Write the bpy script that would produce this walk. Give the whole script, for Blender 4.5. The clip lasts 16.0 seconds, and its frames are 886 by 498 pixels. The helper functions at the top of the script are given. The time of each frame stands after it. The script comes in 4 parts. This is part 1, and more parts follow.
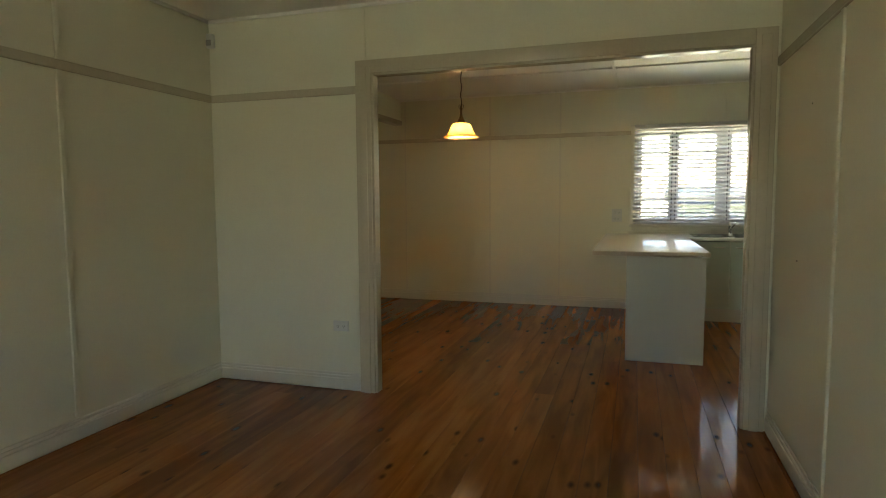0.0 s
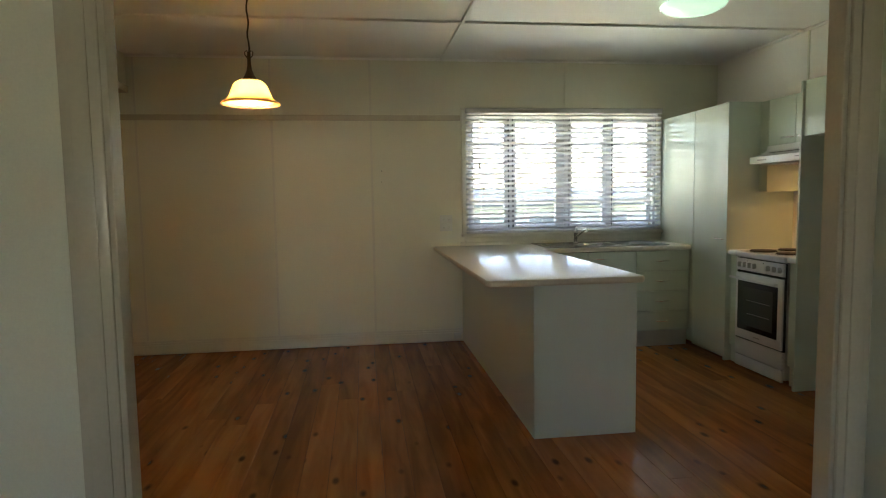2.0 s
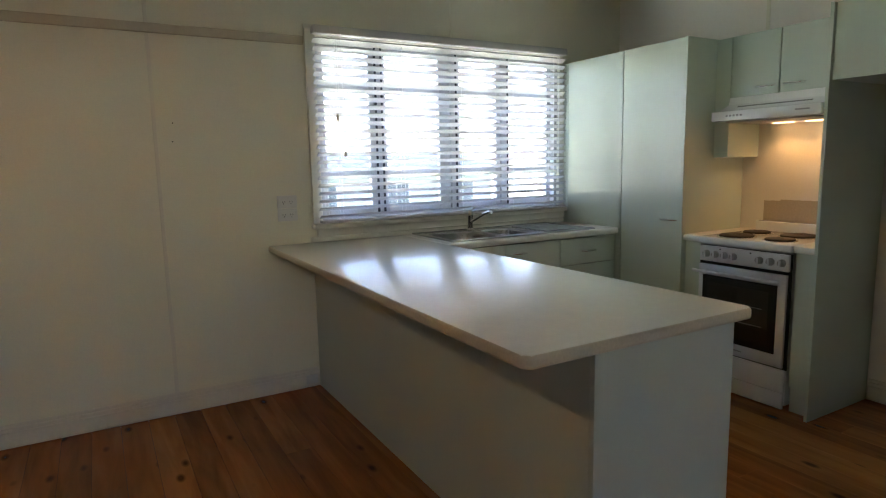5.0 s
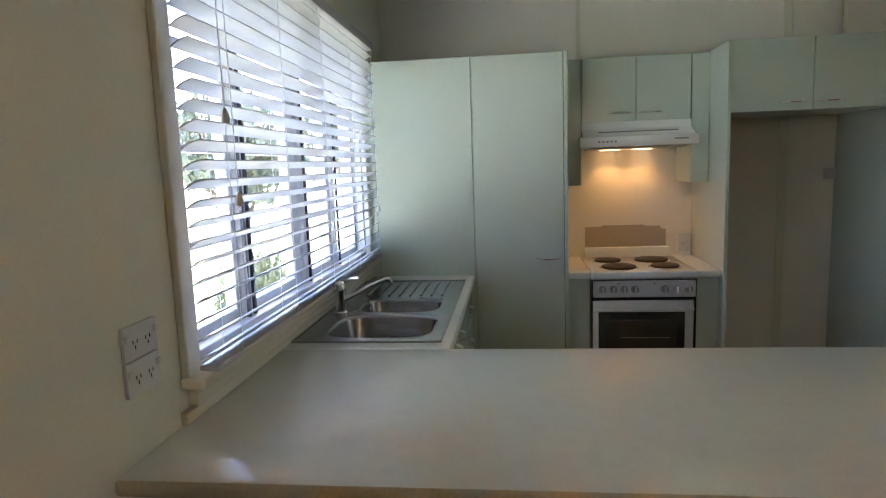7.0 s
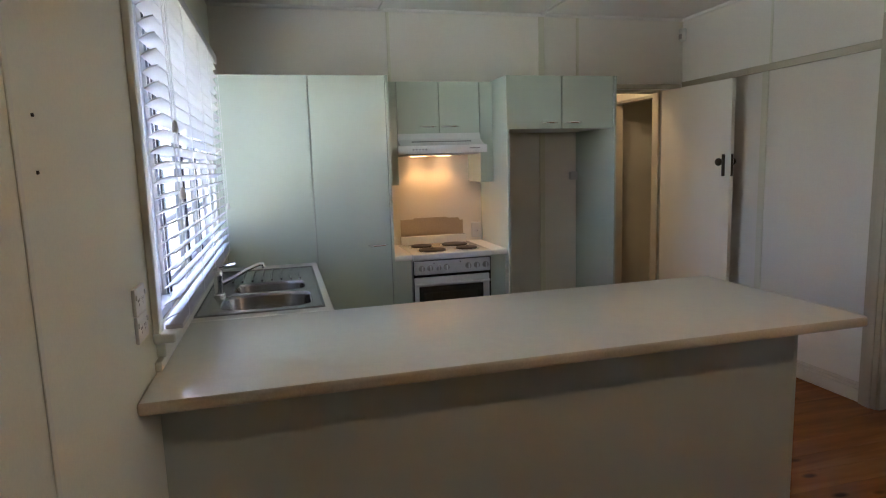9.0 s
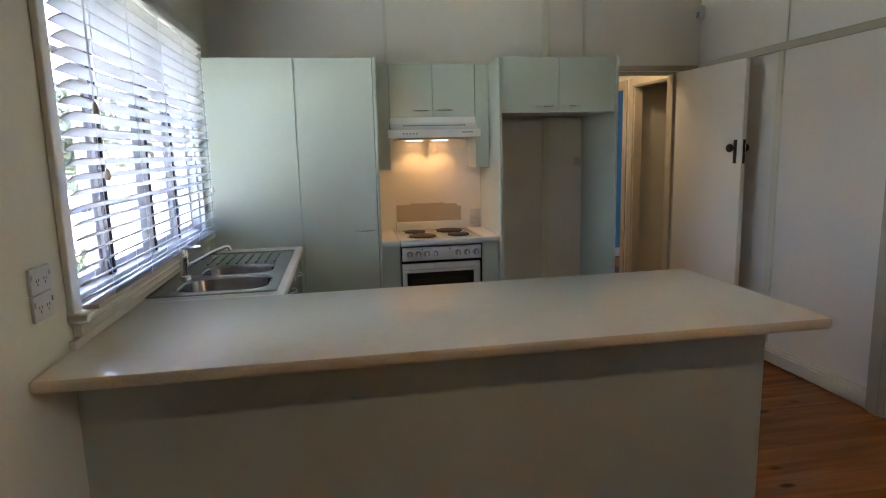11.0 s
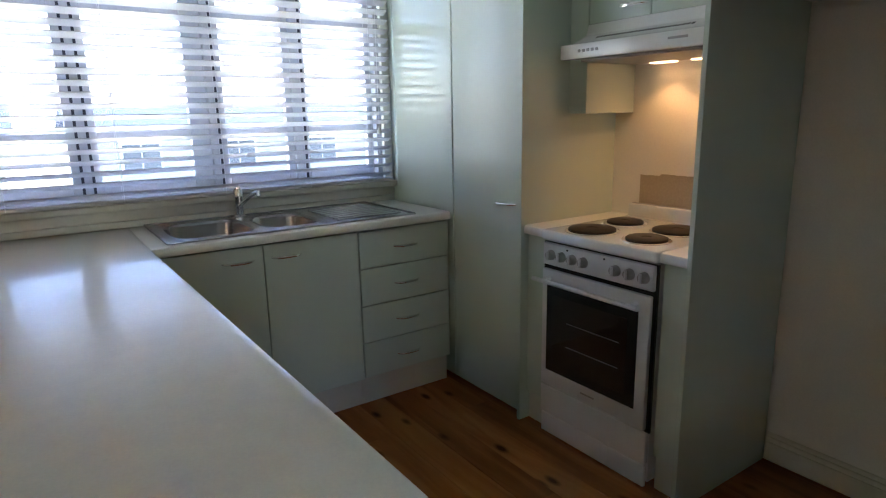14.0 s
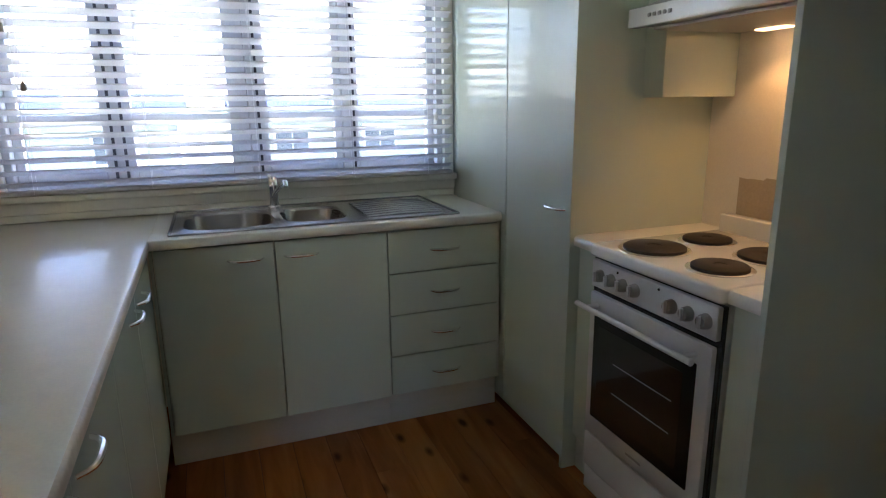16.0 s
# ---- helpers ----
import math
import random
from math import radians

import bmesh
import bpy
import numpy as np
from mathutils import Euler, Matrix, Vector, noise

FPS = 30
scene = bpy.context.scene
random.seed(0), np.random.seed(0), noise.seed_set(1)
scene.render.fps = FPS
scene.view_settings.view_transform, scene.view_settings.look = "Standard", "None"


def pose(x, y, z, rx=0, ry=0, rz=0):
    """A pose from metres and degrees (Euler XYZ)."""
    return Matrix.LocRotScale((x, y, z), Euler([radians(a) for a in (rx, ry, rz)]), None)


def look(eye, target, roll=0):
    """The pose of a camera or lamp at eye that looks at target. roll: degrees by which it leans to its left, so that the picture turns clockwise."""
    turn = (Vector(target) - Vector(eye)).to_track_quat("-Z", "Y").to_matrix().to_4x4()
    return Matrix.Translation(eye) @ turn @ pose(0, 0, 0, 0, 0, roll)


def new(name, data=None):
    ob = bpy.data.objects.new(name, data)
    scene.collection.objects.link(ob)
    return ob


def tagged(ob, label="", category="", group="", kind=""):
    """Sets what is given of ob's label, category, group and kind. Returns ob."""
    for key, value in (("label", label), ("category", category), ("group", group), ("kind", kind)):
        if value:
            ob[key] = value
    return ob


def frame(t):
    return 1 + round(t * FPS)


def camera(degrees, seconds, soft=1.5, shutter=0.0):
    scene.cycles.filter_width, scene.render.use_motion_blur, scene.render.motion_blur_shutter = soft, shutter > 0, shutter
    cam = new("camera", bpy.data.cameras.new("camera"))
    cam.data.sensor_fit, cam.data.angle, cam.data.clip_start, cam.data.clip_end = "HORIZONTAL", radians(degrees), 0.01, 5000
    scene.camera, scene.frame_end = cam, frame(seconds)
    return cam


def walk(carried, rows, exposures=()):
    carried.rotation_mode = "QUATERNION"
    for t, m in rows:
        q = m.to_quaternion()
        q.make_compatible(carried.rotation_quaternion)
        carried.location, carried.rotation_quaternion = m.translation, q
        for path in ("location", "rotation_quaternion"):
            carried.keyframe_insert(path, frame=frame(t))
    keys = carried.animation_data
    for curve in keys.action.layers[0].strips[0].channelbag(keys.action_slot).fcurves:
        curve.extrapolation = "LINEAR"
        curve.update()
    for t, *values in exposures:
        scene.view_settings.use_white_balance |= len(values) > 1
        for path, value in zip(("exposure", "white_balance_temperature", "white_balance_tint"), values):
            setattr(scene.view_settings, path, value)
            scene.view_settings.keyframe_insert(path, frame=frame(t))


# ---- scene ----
cam = camera(72.6, 16.0, soft=1.15)
PATH = [
    (0, (0.013, 0.027, 1.336), (-0.591, 1.926, 1.168), -0.4),
    (0.5, (-0.19, 0.235, 1.354), (-0.582, 2.189, 1.186), -0.5),
    (1, (-0.526, 0.71, 1.366), (-0.594, 2.702, 1.201), -0.6),
    (1.5, (-0.794, 1.307, 1.341), (-0.697, 3.298, 1.184), -0.7),
    (2, (-0.957, 1.942, 1.34), (-0.696, 3.918, 1.175), -0.9),
    (2.5, (-1.012, 2.295, 1.34), (-0.581, 4.24, 1.163), -0.8),
    (3, (-1.038, 2.493, 1.354), (-0.529, 4.418, 1.162), -1.0),
    (5.5, (-1.273, 4.569, 1.368), (0.046, 6.028, 1.008), -0.7),
    (6, (-1.518, 5.269, 1.424), (0.152, 6.305, 1.052), -0.6),
    (6.5, (-1.558, 5.988, 1.458), (0.277, 6.715, 1.131), -0.9),
    (7, (-1.354, 6.7, 1.494), (0.614, 6.931, 1.225), -2.1),
    (7.5, (-1.32, 6.984, 1.503), (0.645, 6.731, 1.227), -3.1),
    (8, (-1.61, 7.084, 1.477), (0.311, 6.592, 1.21), -3.6),
    (8.5, (-1.82, 7.125, 1.483), (0.093, 6.609, 1.211), -2.2),
    (9, (-1.973, 7.094, 1.497), (-0.057, 6.592, 1.218), -1.8),
    (11.5, (-1.998, 6.254, 1.462), (-0.037, 6.093, 1.103), -1.3),
    (12, (-1.644, 5.571, 1.41), (0.286, 5.87, 0.981), -1.9),
    (12.2, (-1.454, 5.296, 1.414), (0.432, 5.802, 0.981), -1.5),
    (12.5, (-1.138, 4.956, 1.398), (0.638, 5.761, 0.954), -1.5),
    (13, (-0.479, 4.588, 1.383), (1.049, 5.808, 0.962), -1.2),
    (13.5, (0.008, 4.504, 1.372), (1.255, 6.01, 0.95), -0.9),
    (14, (0.22, 4.514, 1.367), (1.321, 6.126, 0.932), -1.1),
    (14.5, (0.366, 4.533, 1.378), (1.389, 6.192, 0.931), -1.1),
    (15, (0.53, 4.562, 1.364), (1.466, 6.271, 0.914), -0.7),
    (15.5, (0.663, 4.605, 1.351), (1.496, 6.367, 0.898), -0.4),
    (16, (0.793, 4.665, 1.348), (1.478, 6.484, 0.88), -0.7),
]
EXPOSURES = [(0.0, 4.2, 7700, 11), (1.5, 4.2, 7050, 13), (3.0, 4.4, 6450, 16), (5.5, 4.15, 6000, 21), (6.5, 4.1, 5950, 23), (7.5, 4.15, 5950, 23),
             (9.0, 4.36, 5850, 27), (12.0, 4.35, 5880, 25), (13.5, 4.25, 5680, 25), (16.0, 4.2, 5800, 26)]
walk(cam, [(t, look(eye, target, roll)) for t, eye, target, roll in PATH], EXPOSURES)

# ---- world and lights ----
world = bpy.data.worlds.new("sky")
scene.world = world
world.use_nodes = True
wn = world.node_tree.nodes
sky = wn.new("ShaderNodeTexSky")
sky.sky_type = "NISHITA"
sky.sun_disc = False
sky.sun_elevation, sky.sun_rotation = radians(55), radians(84)
world.node_tree.links.new(sky.outputs[0], wn["Background"].inputs["Color"])
wn["Background"].inputs["Strength"].default_value = 0.15


def lamp(name, kind, where, energy, colour, aim=None, size=0.1, spot=60.0):
    data = bpy.data.lights.new(name, kind)
    data.energy, data.color = energy, colour
    if kind == "SUN":
        data.angle = radians(size)
    elif kind == "AREA":
        data.shape, data.size, data.size_y = "RECTANGLE", size[0], size[1]
    else:
        data.shadow_soft_size = size
    if kind == "SPOT":
        data.spot_size, data.spot_blend = radians(spot), 0.6
    ob = new(name, data)
    ob.matrix_world = look(where, aim) if aim else Matrix.Translation(where)
    return ob


sun_way = Vector((math.sin(radians(84)) * math.cos(radians(55)), math.cos(radians(84)) * math.cos(radians(55)), math.sin(radians(55))))
lamp("sun", "SUN", sun_way * 40, 5.0, (1.0, 0.95, 0.87), (0, 0, 0), 0.5)
lamp("pendant_bulb_light", "POINT", (-1.598, 5.70, 1.955), 1.7, (1.0, 0.76, 0.45), size=0.08)
lamp("hood_light", "SPOT", (2.40, 6.11, 1.545), 0.15, (1.0, 0.52, 0.16), (2.36, 6.11, 0.9), 0.03, 122)
lamp("hood_light", "SPOT", (2.40, 5.92, 1.545), 0.15, (1.0, 0.52, 0.16), (2.36, 5.92, 0.9), 0.03, 122)
lamp("hall_light", "POINT", (2.95, 4.45, 2.40), 0.6, (1.0, 0.72, 0.38), size=0.08)
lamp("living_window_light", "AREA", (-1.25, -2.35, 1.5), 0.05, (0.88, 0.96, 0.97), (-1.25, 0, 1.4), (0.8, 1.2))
lamp("bedroom_window_light", "AREA", (6.6, 6.93, 1.5), 0.75, (0.82, 0.90, 1.0), (6.6, 4, 1.2), (1.6, 1.2))
# Added lamp to brighten the blue room; its wall has no window.
lamp("blue_room_added_light", "AREA", (4.6, 1.06, 1.5), 0.6, (0.86, 0.93, 1.0), (4.6, 4, 1.2), (1.2, 1.0))


# ---- materials ----
def mat(name, colour, rough=0.5, metal=0.0, vary=0.06, scale=6.0, fine=90.0, bump=0.02, coat=0.0, emit=None, power=0.0, trans=0.0, stretch=(1, 1, 1), perobj=0.0, spec=0.5):
    m = bpy.data.materials.new(name)
    m.use_nodes = True
    nt = m.node_tree
    n, l = nt.nodes, nt.links
    b = n["Principled BSDF"]
    b.inputs["Roughness"].default_value, b.inputs["Metallic"].default_value = rough, metal
    b.inputs["Coat Weight"].default_value, b.inputs["Coat Roughness"].default_value = coat, 0.12
    b.inputs["Transmission Weight"].default_value = trans
    b.inputs["Specular IOR Level"].default_value = spec
    if emit:
        b.inputs["Emission Color"].default_value = (*emit, 1)
        b.inputs["Emission Strength"].default_value = power
    tc, mp = n.new("ShaderNodeTexCoord"), n.new("ShaderNodeMapping")
    mp.inputs["Scale"].default_value = stretch
    l.new(tc.outputs["Object"], mp.inputs["Vector"])
    big, small = n.new("ShaderNodeTexNoise"), n.new("ShaderNodeTexNoise")
    big.inputs["Scale"].default_value, big.inputs["Detail"].default_value = scale * 0.25, 4
    small.inputs["Scale"].default_value, small.inputs["Detail"].default_value = fine, 3
    l.new(mp.outputs[0], big.inputs["Vector"])
    l.new(mp.outputs[0], small.inputs["Vector"])
    mix = n.new("ShaderNodeMath")
    mix.operation = "ADD"
    l.new(big.outputs[0], mix.inputs[0])
    l.new(small.outputs[0], mix.inputs[1])
    rg = n.new("ShaderNodeMapRange")
    rg.inputs["From Min"].default_value, rg.inputs["From Max"].default_value = 0.6, 1.4
    rg.inputs["To Min"].default_value, rg.inputs["To Max"].default_value = 1 - vary, 1 + vary
    l.new(mix.outputs[0], rg.inputs["Value"])
    hs = n.new("ShaderNodeHueSaturation")
    hs.inputs["Color"].default_value = (*colour, 1)
    val = rg.outputs[0]
    if perobj:
        oi, mr, mu = n.new("ShaderNodeObjectInfo"), n.new("ShaderNodeMapRange"), n.new("ShaderNodeMath")
        mr.inputs["To Min"].default_value, mr.inputs["To Max"].default_value = 1 - perobj, 1 + perobj
        l.new(oi.outputs["Random"], mr.inputs["Value"])
        mu.operation = "MULTIPLY"
        l.new(mr.outputs[0], mu.inputs[0])
        l.new(val, mu.inputs[1])
        val = mu.outputs[0]
    l.new(val, hs.inputs["Value"])
    l.new(hs.outputs[0], b.inputs["Base Color"])
    rr = n.new("ShaderNodeMapRange")
    rr.inputs["From Min"].default_value, rr.inputs["From Max"].default_value = 0.3, 0.7
    rr.inputs["To Min"].default_value, rr.inputs["To Max"].default_value = max(0.02, rough * 0.85), min(1, rough * 1.15)
    l.new(big.outputs[0], rr.inputs["Value"])
    l.new(rr.outputs[0], b.inputs["Roughness"])
    if bump:
        bp = n.new("ShaderNodeBump")
        bp.inputs["Strength"].default_value, bp.inputs["Distance"].default_value = bump * 4, 0.002
        l.new(mix.outputs[0], bp.inputs["Height"])
        l.new(bp.outputs[0], b.inputs["Normal"])
    return m


def wood_floor(name, dark, mid, light, rough):
    m = bpy.data.materials.new(name)
    m.use_nodes = True
    n, l = m.node_tree.nodes, m.node_tree.links
    b = n["Principled BSDF"]
    oi, tc, mp, add = n.new("ShaderNodeObjectInfo"), n.new("ShaderNodeTexCoord"), n.new("ShaderNodeMapping"), n.new("ShaderNodeVectorMath")
    sc = n.new("ShaderNodeVectorMath")
    sc.operation = "SCALE"
    sc.inputs[0].default_value = (37.0, 91.0, 13.0)
    l.new(oi.outputs["Random"], sc.inputs["Scale"])
    l.new(tc.outputs["Object"], add.inputs[0])
    l.new(sc.outputs[0], add.inputs[1])
    mp.inputs["Scale"].default_value = (9.0, 0.9, 9.0)
    l.new(add.outputs[0], mp.inputs["Vector"])
    grain = n.new("ShaderNodeTexNoise")
    grain.inputs["Scale"].default_value, grain.inputs["Detail"].default_value, grain.inputs["Distortion"].default_value = 1.6, 5, 0.6
    l.new(mp.outputs[0], grain.inputs["Vector"])
    ramp = n.new("ShaderNodeValToRGB")
    ramp.color_ramp.elements[0].position, ramp.color_ramp.elements[0].color = 0.25, (*dark, 1)
    ramp.color_ramp.elements[1].position, ramp.color_ramp.elements[1].color = 0.75, (*light, 1)
    e = ramp.color_ramp.elements.new(0.5)
    e.color = (*mid, 1)
    tone, ad = n.new("ShaderNodeMapRange"), n.new("ShaderNodeMath")
    tone.inputs["To Min"].default_value, tone.inputs["To Max"].default_value = -0.15, 0.15
    l.new(oi.outputs["Random"], tone.inputs["Value"])
    l.new(grain.outputs[0], ad.inputs[0])
    l.new(tone.outputs[0], ad.inputs[1])
    l.new(ad.outputs[0], ramp.inputs[0])
    # knots, oval along the board
    km, kv, kr = n.new("ShaderNodeMapping"), n.new("ShaderNodeTexVoronoi"), n.new("ShaderNodeMapRange")
    km.inputs["Scale"].default_value = (7.4, 3.4, 7.4)
    l.new(add.outputs[0], km.inputs["Vector"])
    l.new(km.outputs[0], kv.inputs["Vector"])
    kv.inputs["Scale"].default_value = 1.0
    kr.inputs["From Min"].default_value, kr.inputs["From Max"].default_value = 0.07, 0.17
    kr.inputs["To Min"].default_value, kr.inputs["To Max"].default_value = 0.24, 1.0
    l.new(kv.outputs["Distance"], kr.inputs["Value"])
    mulc = n.new("ShaderNodeMix")
    mulc.data_type, mulc.blend_type = "RGBA", "MULTIPLY"
    mulc.inputs["Factor"].default_value = 1.0
    l.new(ramp.outputs[0], mulc.inputs["A"])
    l.new(kr.outputs[0], mulc.inputs["B"])
    l.new(mulc.outputs["Result"], b.inputs["Base Color"])
    b.inputs["Specular IOR Level"].default_value = 0.18
    wr, wm = n.new("ShaderNodeTexNoise"), n.new("ShaderNodeMapRange")
    wr.inputs["Scale"].default_value, wr.inputs["Detail"].default_value = 3.0, 5
    l.new(tc.outputs["Object"], wr.inputs["Vector"])
    wm.inputs["To Min"].default_value, wm.inputs["To Max"].default_value = rough * 0.7, rough * 1.4
    l.new(wr.outputs[0], wm.inputs["Value"])
    l.new(wm.outputs[0], b.inputs["Roughness"])
    return m


def glass(name, tint=(1, 1, 1), clear=0.95):
    m = bpy.data.materials.new(name)
    m.use_nodes = True
    n, l = m.node_tree.nodes, m.node_tree.links
    n.remove(n["Principled BSDF"])
    tr, gl, mx = n.new("ShaderNodeBsdfTransparent"), n.new("ShaderNodeBsdfGlossy"), n.new("ShaderNodeMixShader")
    tr.inputs[0].default_value, gl.inputs["Roughness"].default_value = (*tint, 1), 0.02
    mx.inputs[0].default_value = 1 - clear
    l.new(tr.outputs[0], mx.inputs[1])
    l.new(gl.outputs[0], mx.inputs[2])
    l.new(mx.outputs[0], n["Material Output"].inputs[0])
    return m


def glow_glass(name, body, through_colour, share):
    """Opal glass that lets a share of the light through."""
    m = mat(name, body, 0.25, vary=0.08, scale=30, fine=60, bump=0)
    n, l = m.node_tree.nodes, m.node_tree.links
    t, x = n.new("ShaderNodeBsdfTranslucent"), n.new("ShaderNodeMixShader")
    t.inputs[0].default_value, x.inputs[0].default_value = (*through_colour, 1), share
    l.new(n["Principled BSDF"].outputs[0], x.inputs[1])
    l.new(t.outputs[0], x.inputs[2])
    l.new(x.outputs[0], n["Material Output"].inputs[0])
    return m


CREAM = mat("cream_wall_paint", (0.76, 0.745, 0.61), 0.5, vary=0.05, scale=3, fine=160, bump=0.015)
# Lighter copy of the cream paint for surfaces that catch the window light.
LITCREAM = mat("lit_cream_paint", (0.85, 0.82, 0.745), 0.5, vary=0.05, scale=3, fine=160, bump=0.015)
TRIM = mat("cream_gloss_trim", (0.57, 0.52, 0.40), 0.18, vary=0.05, scale=5, fine=60, bump=0.01)
CEIL = mat("ceiling_paint", (0.85, 0.84, 0.79), 0.55, vary=0.04, scale=3, fine=120)
SKIRT = mat("skirting_paint", (0.70, 0.68, 0.58), 0.35, vary=0.05, scale=5, fine=60, bump=0.01)
WHITE = mat("white_paint", (0.78, 0.77, 0.76), 0.4, vary=0.04, scale=4)
BLUE = mat("blue_wall_paint", (0.10, 0.27, 0.40), 0.55, vary=0.05, scale=3)
MINT = mat("mint_laminate", (0.57, 0.64, 0.555), 0.18, vary=0.025, scale=5, fine=220, bump=0.004)
MINTEDGE = mat("mint_laminate_body", (0.55, 0.585, 0.52), 0.34, vary=0.03, scale=5, fine=220, bump=0.01)
KICK = mat("kickboard_laminate", (0.60, 0.58, 0.50), 0.45, vary=0.05)
BENCH = mat("bench_laminate", (0.77, 0.755, 0.69), 0.34, vary=0.06, scale=90, fine=160, bump=0, spec=1.0, coat=0.5)
STEEL = mat("stainless_steel", (0.36, 0.36, 0.37), 0.23, 1.0, vary=0.06, scale=10, fine=200, bump=0.006)
CHROME = mat("chrome", (0.90, 0.90, 0.90), 0.16, 1.0, vary=0.03, bump=0)
HANDLE = mat("satin_chrome", (0.93, 0.93, 0.92), 0.22, 1.0, vary=0.03, bump=0)
ENAMEL = mat("white_enamel", (0.80, 0.80, 0.78), 0.18, vary=0.02, bump=0, coat=0.4)
PANEL = mat("silver_panel", (0.66, 0.66, 0.67), 0.35, 0.1, vary=0.03, bump=0)
GREYPL = mat("grey_plastic", (0.34, 0.33, 0.32), 0.4, vary=0.04, bump=0)
BLACK = mat("black_enamel", (0.012, 0.012, 0.013), 0.25, vary=0.1, bump=0)
OVENGLASS = mat("dark_oven_glass", (0.030, 0.021, 0.013), 0.06, vary=0.1, bump=0, coat=0.6)
HOTPLATE = mat("rusty_hotplate", (0.018, 0.013, 0.011), 0.65, 0.0, vary=0.4, scale=30, fine=150, bump=0.05)
PLASTIC = mat("white_plastic", (0.66, 0.66, 0.63), 0.35, vary=0.03, bump=0)
SLAT = mat("white_blind_slat", (0.55, 0.54, 0.53), 0.40, vary=0.03, scale=8, bump=0)
CORD = mat("blind_cord", (0.75, 0.75, 0.74), 0.7, vary=0.05, bump=0)
TASSEL = mat("tassel_wood", (0.55, 0.50, 0.40), 0.5, vary=0.1)
FRAME = mat("window_frame_paint", (0.50, 0.50, 0.50), 0.4, vary=0.06, scale=8)
DARKGAP = mat("dark_aluminium", (0.05, 0.05, 0.06), 0.4, 0.5, vary=0.1, bump=0)
BRONZE = mat("dark_bronze", (0.05, 0.04, 0.03), 0.4, 0.7, vary=0.2, bump=0)
BRASSY = mat("aged_brass_fitting", (0.16, 0.11, 0.06), 0.35, 0.8, vary=0.15, bump=0)
SHADE = glow_glass("amber_glass_shade", (0.85, 0.79, 0.64), (1.0, 0.80, 0.46), 0.5)
RIM = glow_glass("amber_glass_rim", (0.72, 0.48, 0.20), (1.0, 0.62, 0.26), 0.5)
# Unlit dish: the faint emission stands in for light it reflects.
OYSTER = mat("glowing_green_oyster_glass", (0.60, 0.85, 0.68), 0.15, vary=0.05, emit=(0.62, 1.0, 0.72), power=0.05, bump=0)
LAMPON = mat("lit_lamp_lens", (0.9, 0.8, 0.6), 0.4, vary=0.02, emit=(1.0, 0.58, 0.22), power=0.5, bump=0)
PATCH = mat("bare_plaster_patch", (0.50, 0.42, 0.31), 0.7, vary=0.12, scale=20)
BOARDS = wood_floor("polished_cypress", (0.205, 0.066, 0.015), (0.305, 0.107, 0.025), (0.41, 0.160, 0.039), 0.12)
SUBFLOOR = mat("dark_floor_joint", (0.03, 0.016, 0.009), 0.7, vary=0.1)
GLASS = glass("window_glass")
EDGE = mat("worn_bench_edge", (0.60, 0.53, 0.42), 0.35, vary=0.12, scale=20, fine=120, bump=0.01)
GRASS = mat("lawn", (0.38, 0.40, 0.29), 0.9, vary=0.35, scale=3, fine=25, bump=0.2, spec=0.1)
HAZEPANE = mat("far_window_pane", (0.04, 0.05, 0.06), 0.3, vary=0.05, bump=0, spec=0.2)
FENCE = mat("pale_fence", (0.50, 0.50, 0.47), 0.7, vary=0.15, scale=10, spec=0.1)
ROOF = mat("grey_roof_sheet", (0.020, 0.028, 0.046), 0.8, vary=0.1, spec=0.05)
CLAD = mat("grey_green_cladding", (0.15, 0.175, 0.165), 0.8, vary=0.08, spec=0.1)
LILAC = mat("lilac_grey_cladding", (0.12, 0.12, 0.15), 0.8, vary=0.08, spec=0.1)
LEAF = mat("foliage", (0.12, 0.13, 0.08), 0.7, vary=0.4, scale=8)
BUSHLEAF = mat("bush_foliage", (0.12, 0.14, 0.06), 0.7, vary=0.4, scale=8)
BARK = mat("bark", (0.14, 0.10, 0.07), 0.9, vary=0.3, scale=20, bump=0.2)

# ---- geometry helpers ----
BASE = {}


def thing(name, at, label="", category="", group="", kind=""):
    e = new(name)
    e.empty_display_size = 0.1
    e.location = at
    BASE[e] = Vector(at)
    return tagged(e, label, category, group, kind)


def smooth_by_angle(me, deg=35):
    me.shade_smooth()
    me.set_sharp_from_angle(angle=radians(deg))


def part(name, bm, material, parent=None, label="", smooth=True):
    """One mesh object, drawn in world metres, under a thing or a part."""
    off = BASE.get(parent, Vector((0, 0, 0)))
    bmesh.ops.recalc_face_normals(bm, faces=bm.faces)
    bmesh.ops.translate(bm, verts=bm.verts, vec=-off)
    me = bpy.data.meshes.new(name)
    bm.to_mesh(me)
    bm.free()
    if smooth:
        smooth_by_angle(me)
    me.materials.append(material)
    ob = new(name, me)
    if parent:
        ob.parent = parent
    BASE[ob] = off
    if label:
        ob["label"] = label
    return ob


